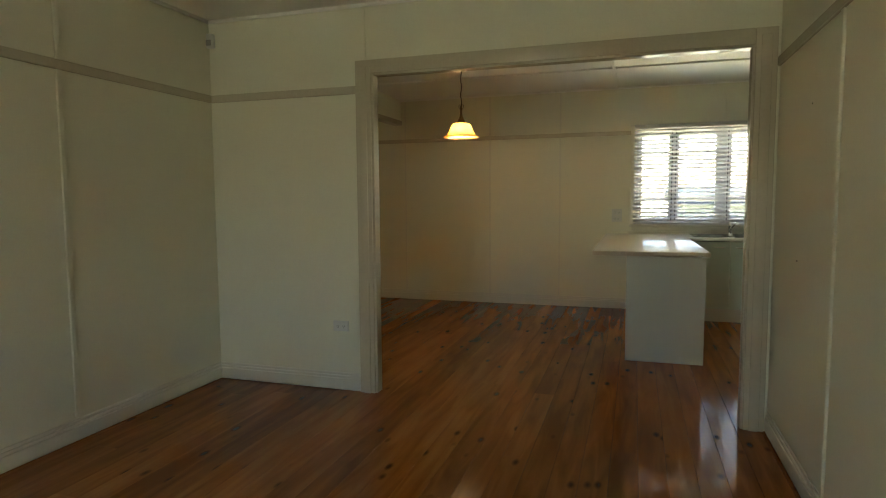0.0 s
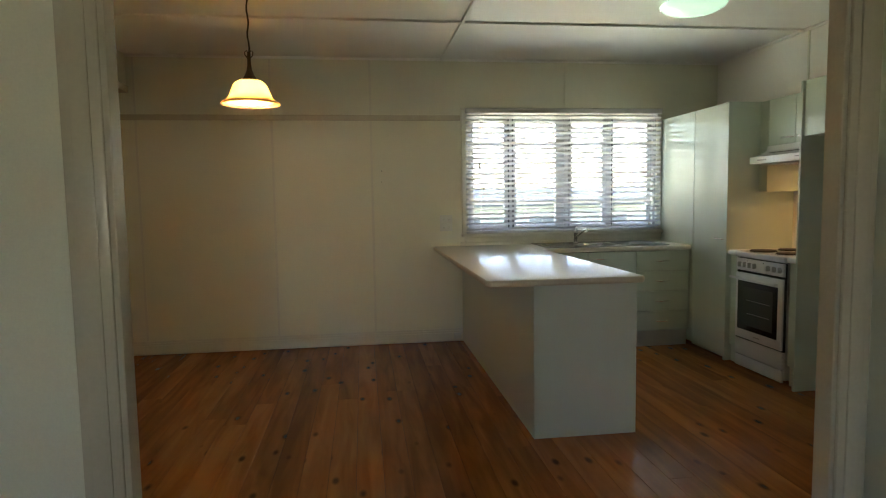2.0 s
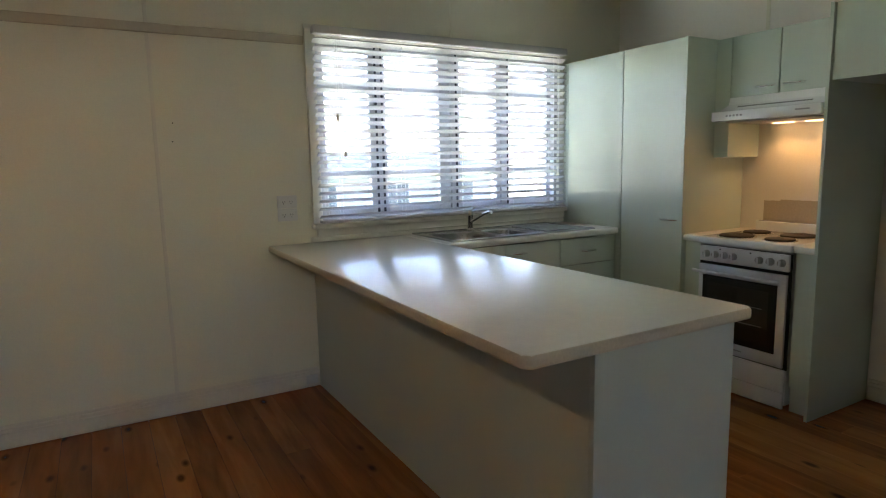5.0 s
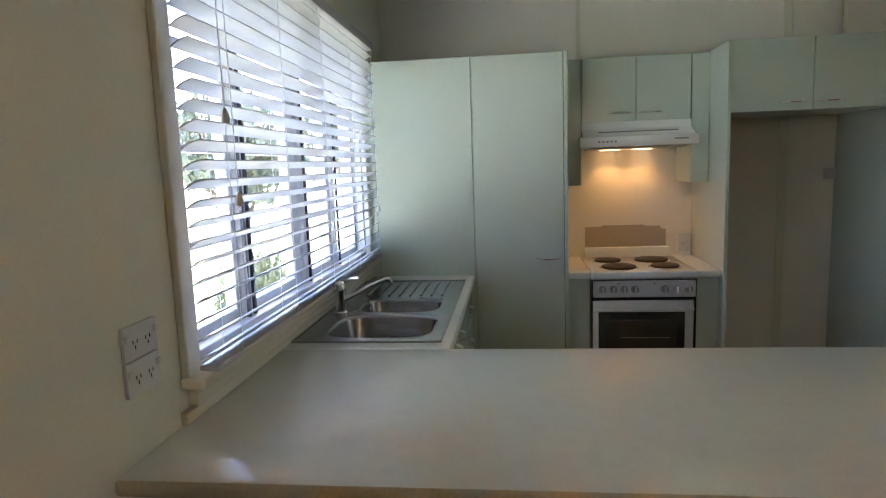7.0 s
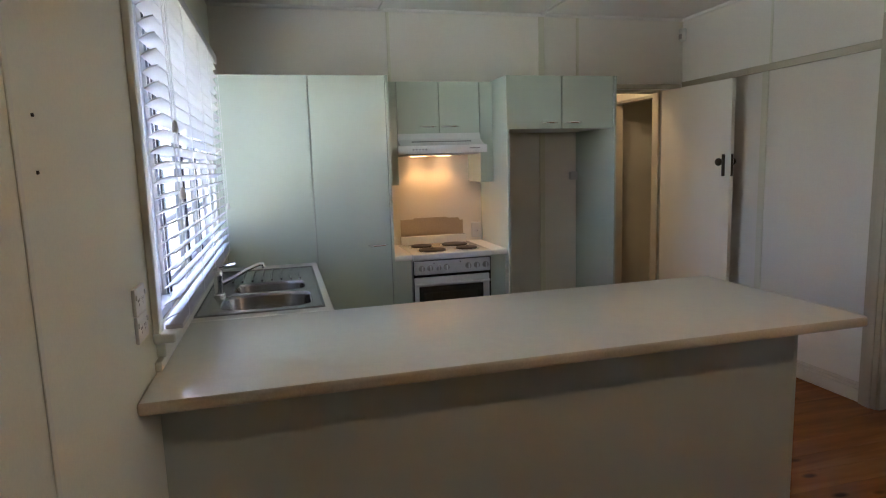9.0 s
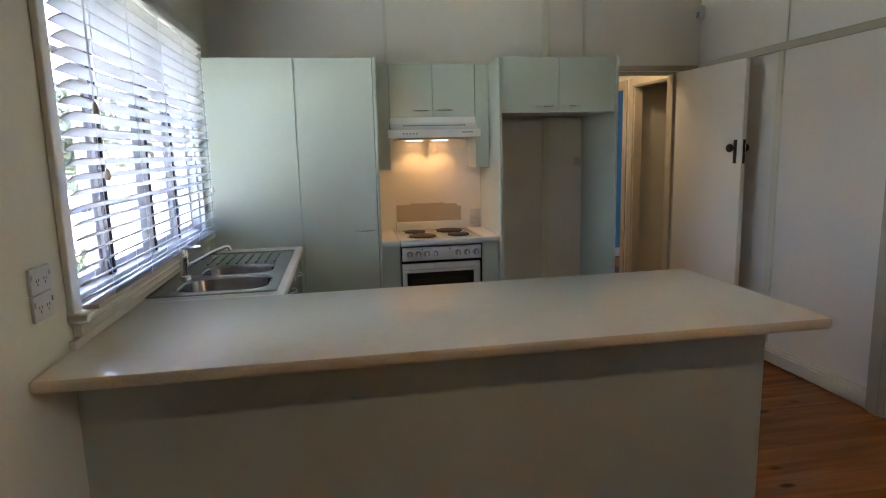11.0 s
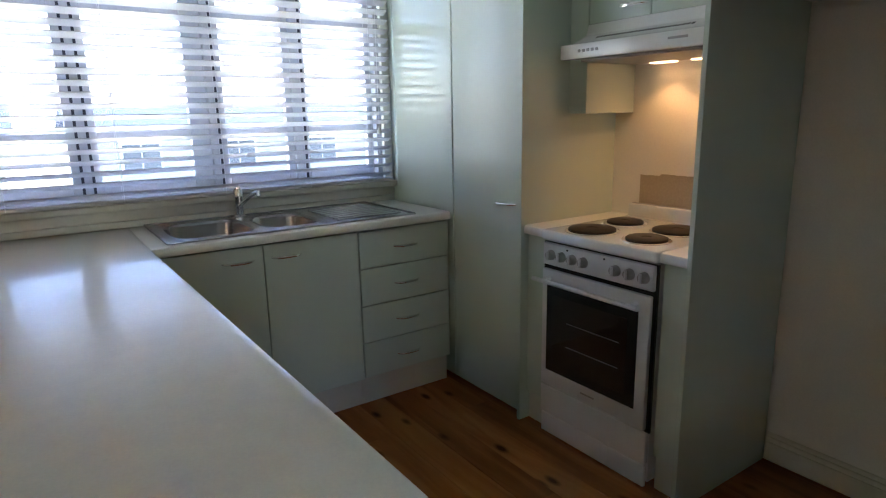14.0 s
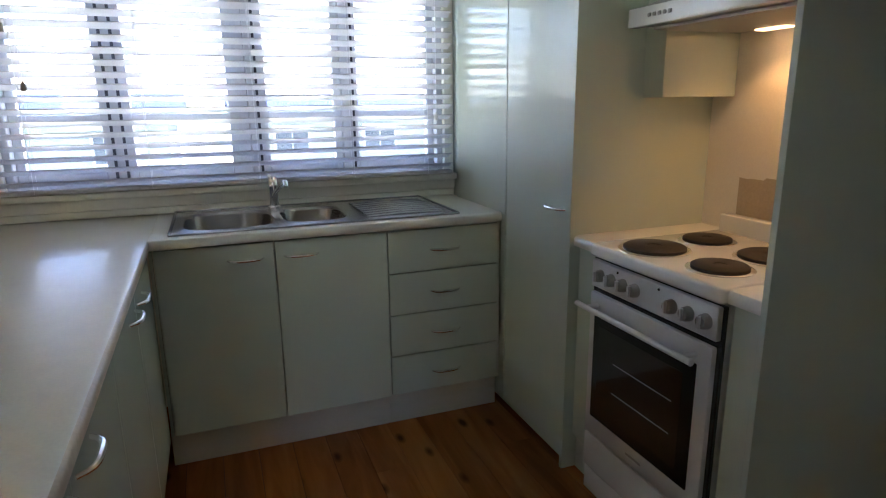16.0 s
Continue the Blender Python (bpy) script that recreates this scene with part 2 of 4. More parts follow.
def whole(name, bm, material, label, category, group="", kind="", smooth=True):
    """A thing of one mesh, its origin at the middle of its foot."""
    xs = [v.co for v in bm.verts]
    at = Vector(((min(v.x for v in xs) + max(v.x for v in xs)) / 2, (min(v.y for v in xs) + max(v.y for v in xs)) / 2, min(v.z for v in xs)))
    bmesh.ops.recalc_face_normals(bm, faces=bm.faces)
    bmesh.ops.translate(bm, verts=bm.verts, vec=-at)
    me = bpy.data.meshes.new(name)
    bm.to_mesh(me)
    bm.free()
    if smooth:
        smooth_by_angle(me)
    me.materials.append(material)
    ob = new(name, me)
    ob.location = at
    BASE[ob] = at
    return tagged(ob, label, category, group, kind)


def add_box(bm, x0, x1, y0, y1, z0, z1, b=0.0, seg=2):
    tmp = bmesh.new()
    bmesh.ops.create_cube(tmp, size=1)
    for v in tmp.verts:
        v.co = Vector(((x0 + x1) / 2 + v.co.x * (x1 - x0), (y0 + y1) / 2 + v.co.y * (y1 - y0), (z0 + z1) / 2 + v.co.z * (z1 - z0)))
    if b:
        bmesh.ops.bevel(tmp, geom=tmp.edges[:], offset=b, segments=seg, affect="EDGES", profile=0.5)
    join(bm, tmp)
    return bm


def join(bm, other):
    me = bpy.data.meshes.new("joined")
    other.to_mesh(me)
    other.free()
    bm.from_mesh(me)
    bpy.data.meshes.remove(me)


def box(x0, x1, y0, y1, z0, z1, b=0.0, seg=2):
    return add_box(bmesh.new(), x0, x1, y0, y1, z0, z1, b, seg)


def prism(points, axis, a0, a1, b=0.0, seg=2):
    """A polygon drawn in the two other axes and drawn out from a0 to a1 along the axis."""
    bm = bmesh.new()
    place = {"x": lambda p, a: (a, p[0], p[1]), "y": lambda p, a: (p[0], a, p[1]), "z": lambda p, a: (p[0], p[1], a)}[axis]
    f0 = [bm.verts.new(place(p, a0)) for p in points]
    f1 = [bm.verts.new(place(p, a1)) for p in points]
    k = len(points)
    bm.faces.new(f0)
    bm.faces.new(f1)
    for i in range(k):
        bm.faces.new((f0[i], f0[(i + 1) % k], f1[(i + 1) % k], f1[i]))
    bmesh.ops.recalc_face_normals(bm, faces=bm.faces)
    if b:
        bmesh.ops.bevel(bm, geom=bm.edges[:], offset=b, segments=seg, affect="EDGES", profile=0.5)
    return bm


def lathe(profile, centre, n=32, axis="z"):
    bm = bmesh.new()
    rings = []
    for r, h in profile:
        ring = []
        for i in range(n):
            a = 2 * math.pi * i / n
            c, s = r * math.cos(a), r * math.sin(a)
            p = {"z": (c, s, h), "x": (h, c, s), "y": (c, h, s)}[axis]
            ring.append(bm.verts.new(Vector(centre) + Vector(p)))
        rings.append(ring)
    for a, b in zip(rings, rings[1:]):
        for i in range(n):
            bm.faces.new((a[i], a[(i + 1) % n], b[(i + 1) % n], b[i]))
    for ring in (rings[0], rings[-1]):
        bm.faces.new(ring)
    bmesh.ops.remove_doubles(bm, verts=bm.verts, dist=1e-5)
    return bm


def tube(points, r, n=10, bm=None):
    bm = bm or bmesh.new()
    pts = [Vector(p) for p in points]
    rings = []
    side = None
    for i, p in enumerate(pts):
        d = (pts[min(i + 1, len(pts) - 1)] - pts[max(i - 1, 0)]).normalized()
        if side is None:
            side = d.orthogonal().normalized()
        side = (side - d * side.dot(d)).normalized()
        up = d.cross(side)
        rr = r[i] if isinstance(r, (list, tuple)) else r
        rings.append([bm.verts.new(p + rr * (side * math.cos(2 * math.pi * k / n) + up * math.sin(2 * math.pi * k / n))) for k in range(n)])
    for a, b in zip(rings, rings[1:]):
        for k in range(n):
            bm.faces.new((a[k], a[(k + 1) % n], b[(k + 1) % n], b[k]))
    bm.faces.new(rings[0])
    bm.faces.new(rings[-1])
    return bm


def bow_handle(parent, centre, along, out, length=0.128):
    """A bow handle of chrome, arched off its door."""
    c, a, o = Vector(centre), Vector(along), Vector(out)
    pts, rad = [], []
    for i in range(13):
        u = i / 6 - 1
        pts.append(c + a * (u * length / 2) + o * (0.026 * (1 - u ** 4) + 0.001))
        rad.append(0.0042 + 0.0024 * (1 - u * u))
    return part("handle", tube(pts, rad, 8), HANDLE, parent, "chrome bow handle")

# ---- plan ----
WN, WE, PS, PN, CZ = 7.50, 2.49, 3.76, 3.83, 2.61
LW, LE, LS = -2.93, 0.75, -2.30
OX0, OX1, OZ = -1.67, 0.63, 2.165
WX0, WX1, WZ0, WZ1 = 0.02, 1.865, 1.02, 2.11


def wall(name, boxes, material=CREAM):
    bm = bmesh.new()
    for q in boxes:
        add_box(bm, *q)
    return whole(name, bm, material, "", "", "", "structure", smooth=False)


wall_north = wall("wall_north", [(-4.6, WX0, WN, WN + 0.12, -0.1, CZ), (WX1, WE + 0.08, WN, WN + 0.12, -0.1, CZ), (WX0, WX1, WN, WN + 0.12, -0.1, WZ0), (WX0, WX1, WN, WN + 0.12, WZ1, CZ)])
DY0, DY1, DZ = 4.03, 4.76, 2.045
wall_east = wall("wall_east", [(WE, WE + 0.08, DY1, WN, -0.1, CZ), (WE, WE + 0.08, PS, DY0, -0.1, CZ), (WE, WE + 0.08, DY0, DY1, DZ, CZ)], LITCREAM)
wall_partition = wall("wall_partition", [(LW, OX0, PS, PN, -0.1, CZ), (OX1, LE, PS, PN, -0.1, CZ), (OX0, OX1, PS, PN, OZ, CZ)])
wall_kitchen_south = wall("wall_kitchen_south", [(LE, WE, PS, PN, -0.1, CZ)], LITCREAM)
wall_west = wall("wall_west", [(LW - 0.08, LW, LS, PN, -0.1, CZ), (LW - 0.08, LW, PN, WN, 2.345, CZ)])
wall_living_east = wall("wall_living_east", [(LE, LE + 0.08, LS, PS, -0.1, CZ)])
wall_south = wall("wall_south", [(LW - 0.08, -1.65, LS - 0.1, LS, -0.1, CZ), (-0.85, LE + 0.08, LS - 0.1, LS, -0.1, CZ), (-1.65, -0.85, LS - 0.1, LS, -0.1, 0.9), (-1.65, -0.85, LS - 0.1, LS, 2.1, CZ)])
wall_sunroom = wall("wall_sunroom", [(-4.68, -4.6, PS, WN + 0.12, -0.1, CZ), (-4.6, LW - 0.08, PS, PN, -0.1, CZ)])
wall_hall = wall("wall_hall", [(WE + 0.08, 4.62, 4.98, 5.06, -0.1, CZ), (WE + 0.08, 2.66, 3.82, 3.90, -0.1, CZ), (3.42, 3.60, 3.82, 3.90, -0.1, CZ), (4.42, 4.62, 3.82, 3.90, -0.1, CZ), (2.66, 3.42, 3.82, 3.90, 2.04, CZ), (3.60, 4.42, 3.82, 3.90, 2.04, CZ),
                               (4.62, 4.70, 3.82, 3.96, -0.1, CZ), (4.62, 4.70, 4.76, 5.06, -0.1, CZ), (4.62, 4.70, 3.96, 4.76, 2.04, CZ)])
wall_bathroom = wall("wall_bathroom", [(3.50, 3.58, 1.0, 3.818, -0.1, CZ), (LE + 0.08, 3.58, 0.92, 1.0, -0.1, CZ), (LE + 0.08, LE + 0.16, 1.0, 3.758, -0.1, CZ)])
wall_bedroom = wall("wall_bedroom", [(4.70, 8.2, 3.87, 3.95, -0.1, CZ), (8.2, 8.28, 3.87, 7.08, -0.1, CZ), (4.70, 8.2, 7.0, 7.08, -0.1, CZ), (4.62, 4.70, 5.06, 7.08, -0.1, CZ)], WHITE)
wall_blue_room = wall("wall_blue_room", [(3.582, 3.60, 1.0, 3.80, 0, CZ), (5.6, 5.68, 1.0, 3.82, -0.1, CZ), (3.60, 5.68, 0.92, 1.0, -0.1, CZ), (4.44, 5.6, 3.79, 3.818, 0, CZ)], BLUE)

cbm = box(-4.7, 8.3, LS - 0.1, 7.62, CZ, CZ + 0.12)
for q in ((LW, WE, 6.325, 6.355), (LW, WE, 5.07, 5.10), (-0.225, -0.195, PN, 5.068), (-0.225, -0.195, 5.102, 6.323), (-0.225, -0.195, 6.357, WN), (LW, LE, 2.45, 2.48), (LW, LE, 1.2, 1.23)):
    add_box(cbm, *q, CZ - 0.016, CZ + 0.01, 0.003, 1)
for q in ((LW, WE, WN - 0.02, WN), (WE - 0.02, WE, PN + 0.02, WN - 0.02), (LW, WE, PN, PN + 0.02), (LW, LE, PS - 0.02, PS), (LW, LW + 0.02, LS, PS - 0.02), (LE - 0.02, LE, LS, PS - 0.02)):
    add_box(cbm, *q, CZ - 0.022, CZ + 0.01, 0.006, 2)
ceiling = whole("ceiling", cbm, CEIL, "", "", "", "structure", smooth=False)

def trim_run(parent, name, boxes, material=TRIM, b=0.004):
    for q in boxes:
        part(name, box(*q, b, 1), material, parent)


# picture rails, battens, skirtings
RL0, RL1 = 2.032, 2.084
RK0, RK1 = 2.056, 2.104
trim_run(wall_partition, "picture_rail", [(LW, OX0 - 0.105, PS - 0.018, PS, RL0, RL1), (OX1 + 0.105, WE - 0.02, PN, PN + 0.018, RK0, RK1)])
trim_run(wall_west, "picture_rail", [(LW, LW + 0.018, LS, PS - 0.018, RL0, RL1)])
trim_run(wall_living_east, "picture_rail", [(LE - 0.018, LE, LS, PS - 0.02, RL0, RL1)])
trim_run(wall_north, "picture_rail", [(-4.6, -0.045, WN - 0.018, WN, RK0, RK1)])
trim_run(wall_east, "picture_rail", [(WE - 0.018, WE, PN + 0.02, 4.76, 2.05, 2.088)])
# Beam trim: its brown is darkened to carry the shade up there.
trim_run(wall_west, "beam_trim", [(LW - 0.095, LW + 0.015, PN, WN, 2.285, 2.345)], mat("shaded_brown_trim", (0.40, 0.34, 0.25), 0.4, vary=0.08))
for bx in (-2.87, -1.735, -0.863):
    trim_run(wall_north, "batten", [(bx - 0.010, bx + 0.010, WN - 0.0035, WN, 0.12, RK0), (bx - 0.010, bx + 0.010, WN - 0.0035, WN, RK1, CZ)], SKIRT, 0.002)
trim_run(wall_north, "batten", [(0.95, 0.965, WN - 0.006, WN, 2.18, CZ)], CREAM, 0.002)
trim_run(wall_west, "batten", [(LW, LW + 0.013, y - 0.016, y + 0.016, z0, z1) for y in (2.53, 1.32, 0.1) for z0, z1 in ((0.14, RL0), (RL1, CZ))], CREAM, 0.003)
trim_run(wall_living_east, "batten", [(LE - 0.013, LE, y - 0.016, y + 0.016, z0, z1) for y in (2.69, 1.48, 0.26) for z0, z1 in ((0.14, RL0), (RL1, CZ))], CREAM, 0.003)
trim_run(wall_partition, "batten", [(-1.725, -1.70, PS - 0.008, PS, 2.245, CZ), (1.545, 1.60, PN, PN + 0.012, 0.13, RK0), (1.53, 1.55, PN, PN + 0.008, RK1, CZ)], CREAM, 0.003)
trim_run(wall_east, "batten", [(WE - 0.008, WE, 6.274, 6.298, 2.066, CZ), (WE - 0.010, WE, 5.068, 5.116, 0.12, CZ), (WE - 0.008, WE, 4.774, 4.798, 0.12, CZ)], CREAM, 0.003)


def skirting(parent, x0, x1, y0, y1, out):
    """A moulded skirting along a wall; out is the way into the room."""
    ox, oy = out
    h, t = 0.125, 0.016
    for z0, z1, k in ((0.009, 0.085, 1.0), (0.085, 0.105, 0.7), (0.105, h, 0.4)):
        part("skirting", box(min(x0, x0 + ox * t * k), max(x1, x1 + ox * t * k), min(y0, y0 + oy * t * k), max(y1, y1 + oy * t * k), z0, z1, 0.003, 1), SKIRT, parent)


skirting(wall_north, -4.6, -0.05, WN, WN, (0, -1))
skirting(wall_partition, LW, OX0 - 0.105, PS, PS, (0, -1))
skirting(wall_partition, OX1 + 0.105, WE, PN, PN, (0, 1))
skirting(wall_west, LW, LW, LS, PS, (1, 0))
skirting(wall_living_east, LE, LE, LS, PS - 0.02, (-1, 0))
skirting(wall_east, WE, WE, 4.83, 5.585, (-1, 0))
skirting(wall_bedroom, 8.2, 8.2, 3.95, 7.0, (-1, 0))
skirting(wall_bedroom, 5.55, 8.2, 3.95, 3.95, (0, 1))
trim_run(wall_bedroom, "picture_rail", [(8.182, 8.2, 3.97, 7.0, 2.10, 2.15), (4.75, 8.2, 3.95, 3.968, 2.10, 2.15)], WHITE)
skirting(wall_bathroom, 3.50, 3.50, 1.0, 3.80, (-1, 0))
skirting(wall_blue_room, 5.6, 5.6, 1.0, 3.77, (-1, 0))
skirting(wall_blue_room, 3.60, 5.6, 1.0, 1.0, (0, 1))


def big_casing():
    e = thing("door_frame_opening", (OX0, PS, 0), "", "", "", "structure")
    jt = 0.02
    for nm, q in (("jamb", (OX0, OX0 + jt, PS - 0.004, PN + 0.004, 0, OZ)), ("jamb", (OX1 - jt, OX1, PS - 0.004, PN + 0.004, 0, OZ)), ("head", (OX0 + jt, OX1 - jt, PS - 0.004, PN + 0.004, OZ - jt, OZ))):
        part(nm, box(*q, 0.003, 1), TRIM, e)
    for y0, y1, s in ((PS - 0.02, PS - 0.0045, -1), (PN + 0.0045, PN + 0.02, 1)):
        for a0, a1 in ((OX0 - 0.103, OX0 + 0.006), (OX1 - 0.006, OX1 + 0.103)):
            part("architrave", box(a0, a1, y0, y1, 0, OZ + 0.08, 0.005, 2), TRIM, e)
            m = (a0 + a1) / 2
            yy = (y0 - 0.007, y0 + 0.002) if s < 0 else (y1 - 0.002, y1 + 0.007)
            part("architrave_bead", box(m - 0.026, m + 0.026, *yy, 0.0, OZ + 0.04, 0.003, 2), TRIM, e)
        part("architrave", box(OX0 + 0.006, OX1 - 0.006, y0, y1, OZ - 0.006, OZ + 0.08, 0.005, 2), TRIM, e)
    return e


big_casing()


def door_casing(name, axis, a0, a1, w0, w1, head, faces):
    """Jambs and architraves of a doorway in a wall between w0 and w1; axis is the way along the wall."""
    e = thing(name, ((w0 + w1) / 2, a0, 0) if axis == "y" else (a0, (w0 + w1) / 2, 0), "", "", "", "structure")

    def put(nm, p0, p1, q0, q1, z0, z1):
        q = (q0, q1, p0, p1, z0, z1) if axis == "y" else (p0, p1, q0, q1, z0, z1)
        part(nm, box(*q, 0.004, 1), TRIM, e)
    put("jamb", a0, a0 + 0.022, w0 - 0.003, w1 + 0.003, 0, head)
    put("jamb", a1 - 0.022, a1, w0 - 0.003, w1 + 0.003, 0, head)
    put("head", a0 + 0.022, a1 - 0.022, w0 - 0.003, w1 + 0.003, head - 0.022, head)
    for f in faces:
        q0, q1 = (w0 - 0.018, w0 - 0.0035) if f < 0 else (w1 + 0.0035, w1 + 0.018)
        put("architrave", a0 - 0.065, a0 + 0.008, q0, q1, 0, head + 0.062)
        put("architrave", a1 - 0.008, a1 + 0.065, q0, q1, 0, head + 0.062)
        put("architrave", a0 + 0.008, a1 - 0.008, q0, q1, head - 0.008, head + 0.062)
    return e


door_casing("door_frame_kitchen", "y", DY0, DY1, WE, WE + 0.08, DZ, (1,))
door_casing("door_frame_blue_room", "x", 3.60, 4.42, 3.82, 3.90, 2.04, (1,))
door_casing("door_frame_bathroom", "x", 2.66, 3.42, 3.82, 3.90, 2.04, (1,))
door_casing("door_frame_bedroom", "y", 3.96, 4.76, 4.62, 4.70, 2.04, (-1,))


def door_leaf(name, hinge, turn, width, height, material, knob_material, knob_z, plate=True):
    """A flush door leaf that runs from its hinge along its own +x."""
    e = thing(name, (0, 0, 0), "", "", "", "structure")
    part("leaf", box(0, width, -0.018, 0.018, 0.008, height, 0.003, 1), material, e)
    for s in (1, -1):
        if plate:
            part("backplate", box(width - 0.075, width - 0.045, 0.018 if s > 0 else -0.023, 0.023 if s > 0 else -0.018, knob_z - 0.085, knob_z + 0.075, 0.004, 2), knob_material, e)
        k = [(0.010, 0.018), (0.010, 0.045), (0.024, 0.052), (0.029, 0.064), (0.024, 0.076), (0.008, 0.080)]
        part("knob", lathe([(r, s * h) for r, h in k], (width - 0.06, 0, knob_z + 0.02), 20, "y"), knob_material, e)
    if plate:
        part("lock_face", box(width, width + 0.003, -0.010, 0.010, knob_z - 0.085, knob_z + 0.075, 0.001, 1), knob_material, e)
    for z in (0.25, height - 0.25):
        part("hinge", tube([(0.0, 0.024, z - 0.045), (0.0, 0.024, z + 0.045)], 0.007, 10), knob_material, e)
    e.matrix_world = pose(*hinge, 0, 0, turn)
    return e


door_leaf("door_1", (2.47, 4.015, 0), 184.5, 0.745, 2.035, LITCREAM, BRONZE, 1.43)
door_leaf("door_2", (4.73, 4.005, 0), 4.5, 0.76, 2.02, WHITE, CHROME, 1.43, False)


# ---- kitchen ----
def worktop_peninsula():
    c = 0.022
    x0, x1, xs, y0, y1 = -0.315, 0.583, 0.560, 5.058, WN
    pts = [(x0 + c, y0), (x1 - c, y0), (x1, y0 + c), (xs, 6.93), (xs, y1), (x0, y1), (x0, y0 + c)]
    e = thing("peninsula_worktop", (0.12, 6.3, 0.864), "pale beige laminate breakfast bar top with worn tan edges", "worktop")
    for nm, m, keep in (("surface", BENCH, True), ("edge_band", EDGE, False)):
        bm = prism(pts, "z", 0.864, 0.902, 0.012, 3)
        bm.normal_update()
        bmesh.ops.delete(bm, geom=[f for f in bm.faces if (f.normal.z > 0.8) != keep], context="FACES")
        bmesh.ops.remove_doubles(bm, verts=bm.verts, dist=1e-6)
        part(nm, bm, m, e, "" if keep else "worn tan laminate edge")
    return e


def worktop_sink():
    e = thing("sink_worktop", (1.2, 7.2, 0.864), "pale beige laminate worktop round the kitchen sink", "worktop")
    prof = [(6.91, 0.872), (6.913, 0.866), (6.92, 0.864), (6.945, 0.864), (6.945, 0.902), (6.925, 0.902), (6.916, 0.899), (6.911, 0.892)]
    part("front_edge", prism(prof, "x", 0.556, 1.905), BENCH, e)
    bm = bmesh.new()
    outer = [(0.556, 6.945), (1.905, 6.945), (1.905, WN), (0.556, WN)]
    inner = [(0.65, 7.0), (1.32, 7.0), (1.32, 7.42), (0.65, 7.42)]
    ring = [[bm.verts.new((*q, z)) for q in pts] for pts, z in ((outer, 0.902), (inner, 0.902), (inner, 0.864), (outer, 0.864))]
    for a, b in zip(ring, ring[1:] + ring[:1]):
        for i in range(4):
            bm.faces.new((a[i], a[(i + 1) % 4], b[(i + 1) % 4], b[i]))
    part("top", bm, BENCH, e)
    return e


worktop_peninsula()
worktop_sink()


def peninsula():
    e = thing("peninsula_cabinet", (0.25, 6.3, 0), "pale sage laminate peninsula cabinet under a breakfast bar", "kitchen cabinet")
    part("end_panel", box(-0.043, 0.550, 5.108, 5.126, 0.0, 0.864, 0.001, 1), MINTEDGE, e)
    part("back_panel", box(-0.043, -0.031, 5.126, WN, 0.0, 0.864, 0.001, 1), MINTEDGE, e)
    part("carcass", box(-0.03, 0.53, 5.128, 6.95, 0.14, 0.86), MINTEDGE, e)
    part("kickboard", box(0.46, 0.475, 5.128, 6.95, 0.0, 0.14), KICK, e)
    ys = [5.130, 5.60, 6.04, 6.48, 6.90]
    for i, (a, b) in enumerate(zip(ys, ys[1:])):
        d = part("door", box(0.532, 0.55, a + 0.0015, b - 0.0015, 0.145, 0.855, 0.0015, 1), MINT, e)
        hy = b - 0.09 if i % 2 == 0 else a + 0.09
        bow_handle(d, (0.55, hy, 0.80), (0, 1, 0), (1, 0, 0))
    return e


peninsula()


def sink_cabinet():
    e = thing("sink_cabinet", (1.2, 7.2, 0), "pale sage laminate base cabinet with two doors", "kitchen cabinet")
    part("carcass", box(0.555, 1.408, 6.95, WN - 0.01, 0.14, 0.70), MINTEDGE, e)
    part("filler", box(0.551, 0.5615, 6.932, 6.949, 0.145, 0.857), MINT, e)
    part("kickboard", box(0.545, 1.408, 6.975, 6.99, 0.0, 0.143), KICK, e)
    for a, b, hx in ((0.563, 0.975, 0.871), (0.975, 1.409, 1.073)):
        d = part("door", box(a + 0.0024, b - 0.0024, 6.93, 6.948, 0.145, 0.857, 0.0015, 1), MINT, e)
        bow_handle(d, (hx, 6.93, 0.80), (1, 0, 0), (0, -1, 0))
    e = thing("drawer_cabinet", (1.65, 7.2, 0), "pale sage laminate base cabinet with four drawers", "kitchen cabinet")
    part("carcass", box(1.41, 1.915, 6.95, WN - 0.01, 0.14, 0.86), MINTEDGE, e)
    part("kickboard", box(1.41, 1.91, 6.975, 6.99, 0.0, 0.143), KICK, e)
    zs = [0.147, 0.322, 0.502, 0.680, 0.857]
    for a, b in zip(zs, zs[1:]):
        d = part("drawer_front", box(1.4125, 1.897, 6.93, 6.948, a + 0.0024, b - 0.0024, 0.0015, 1), MINT, e)
        bow_handle(d, (1.655, 6.93, b - 0.088), (1, 0, 0), (0, -1, 0))


sink_cabinet()


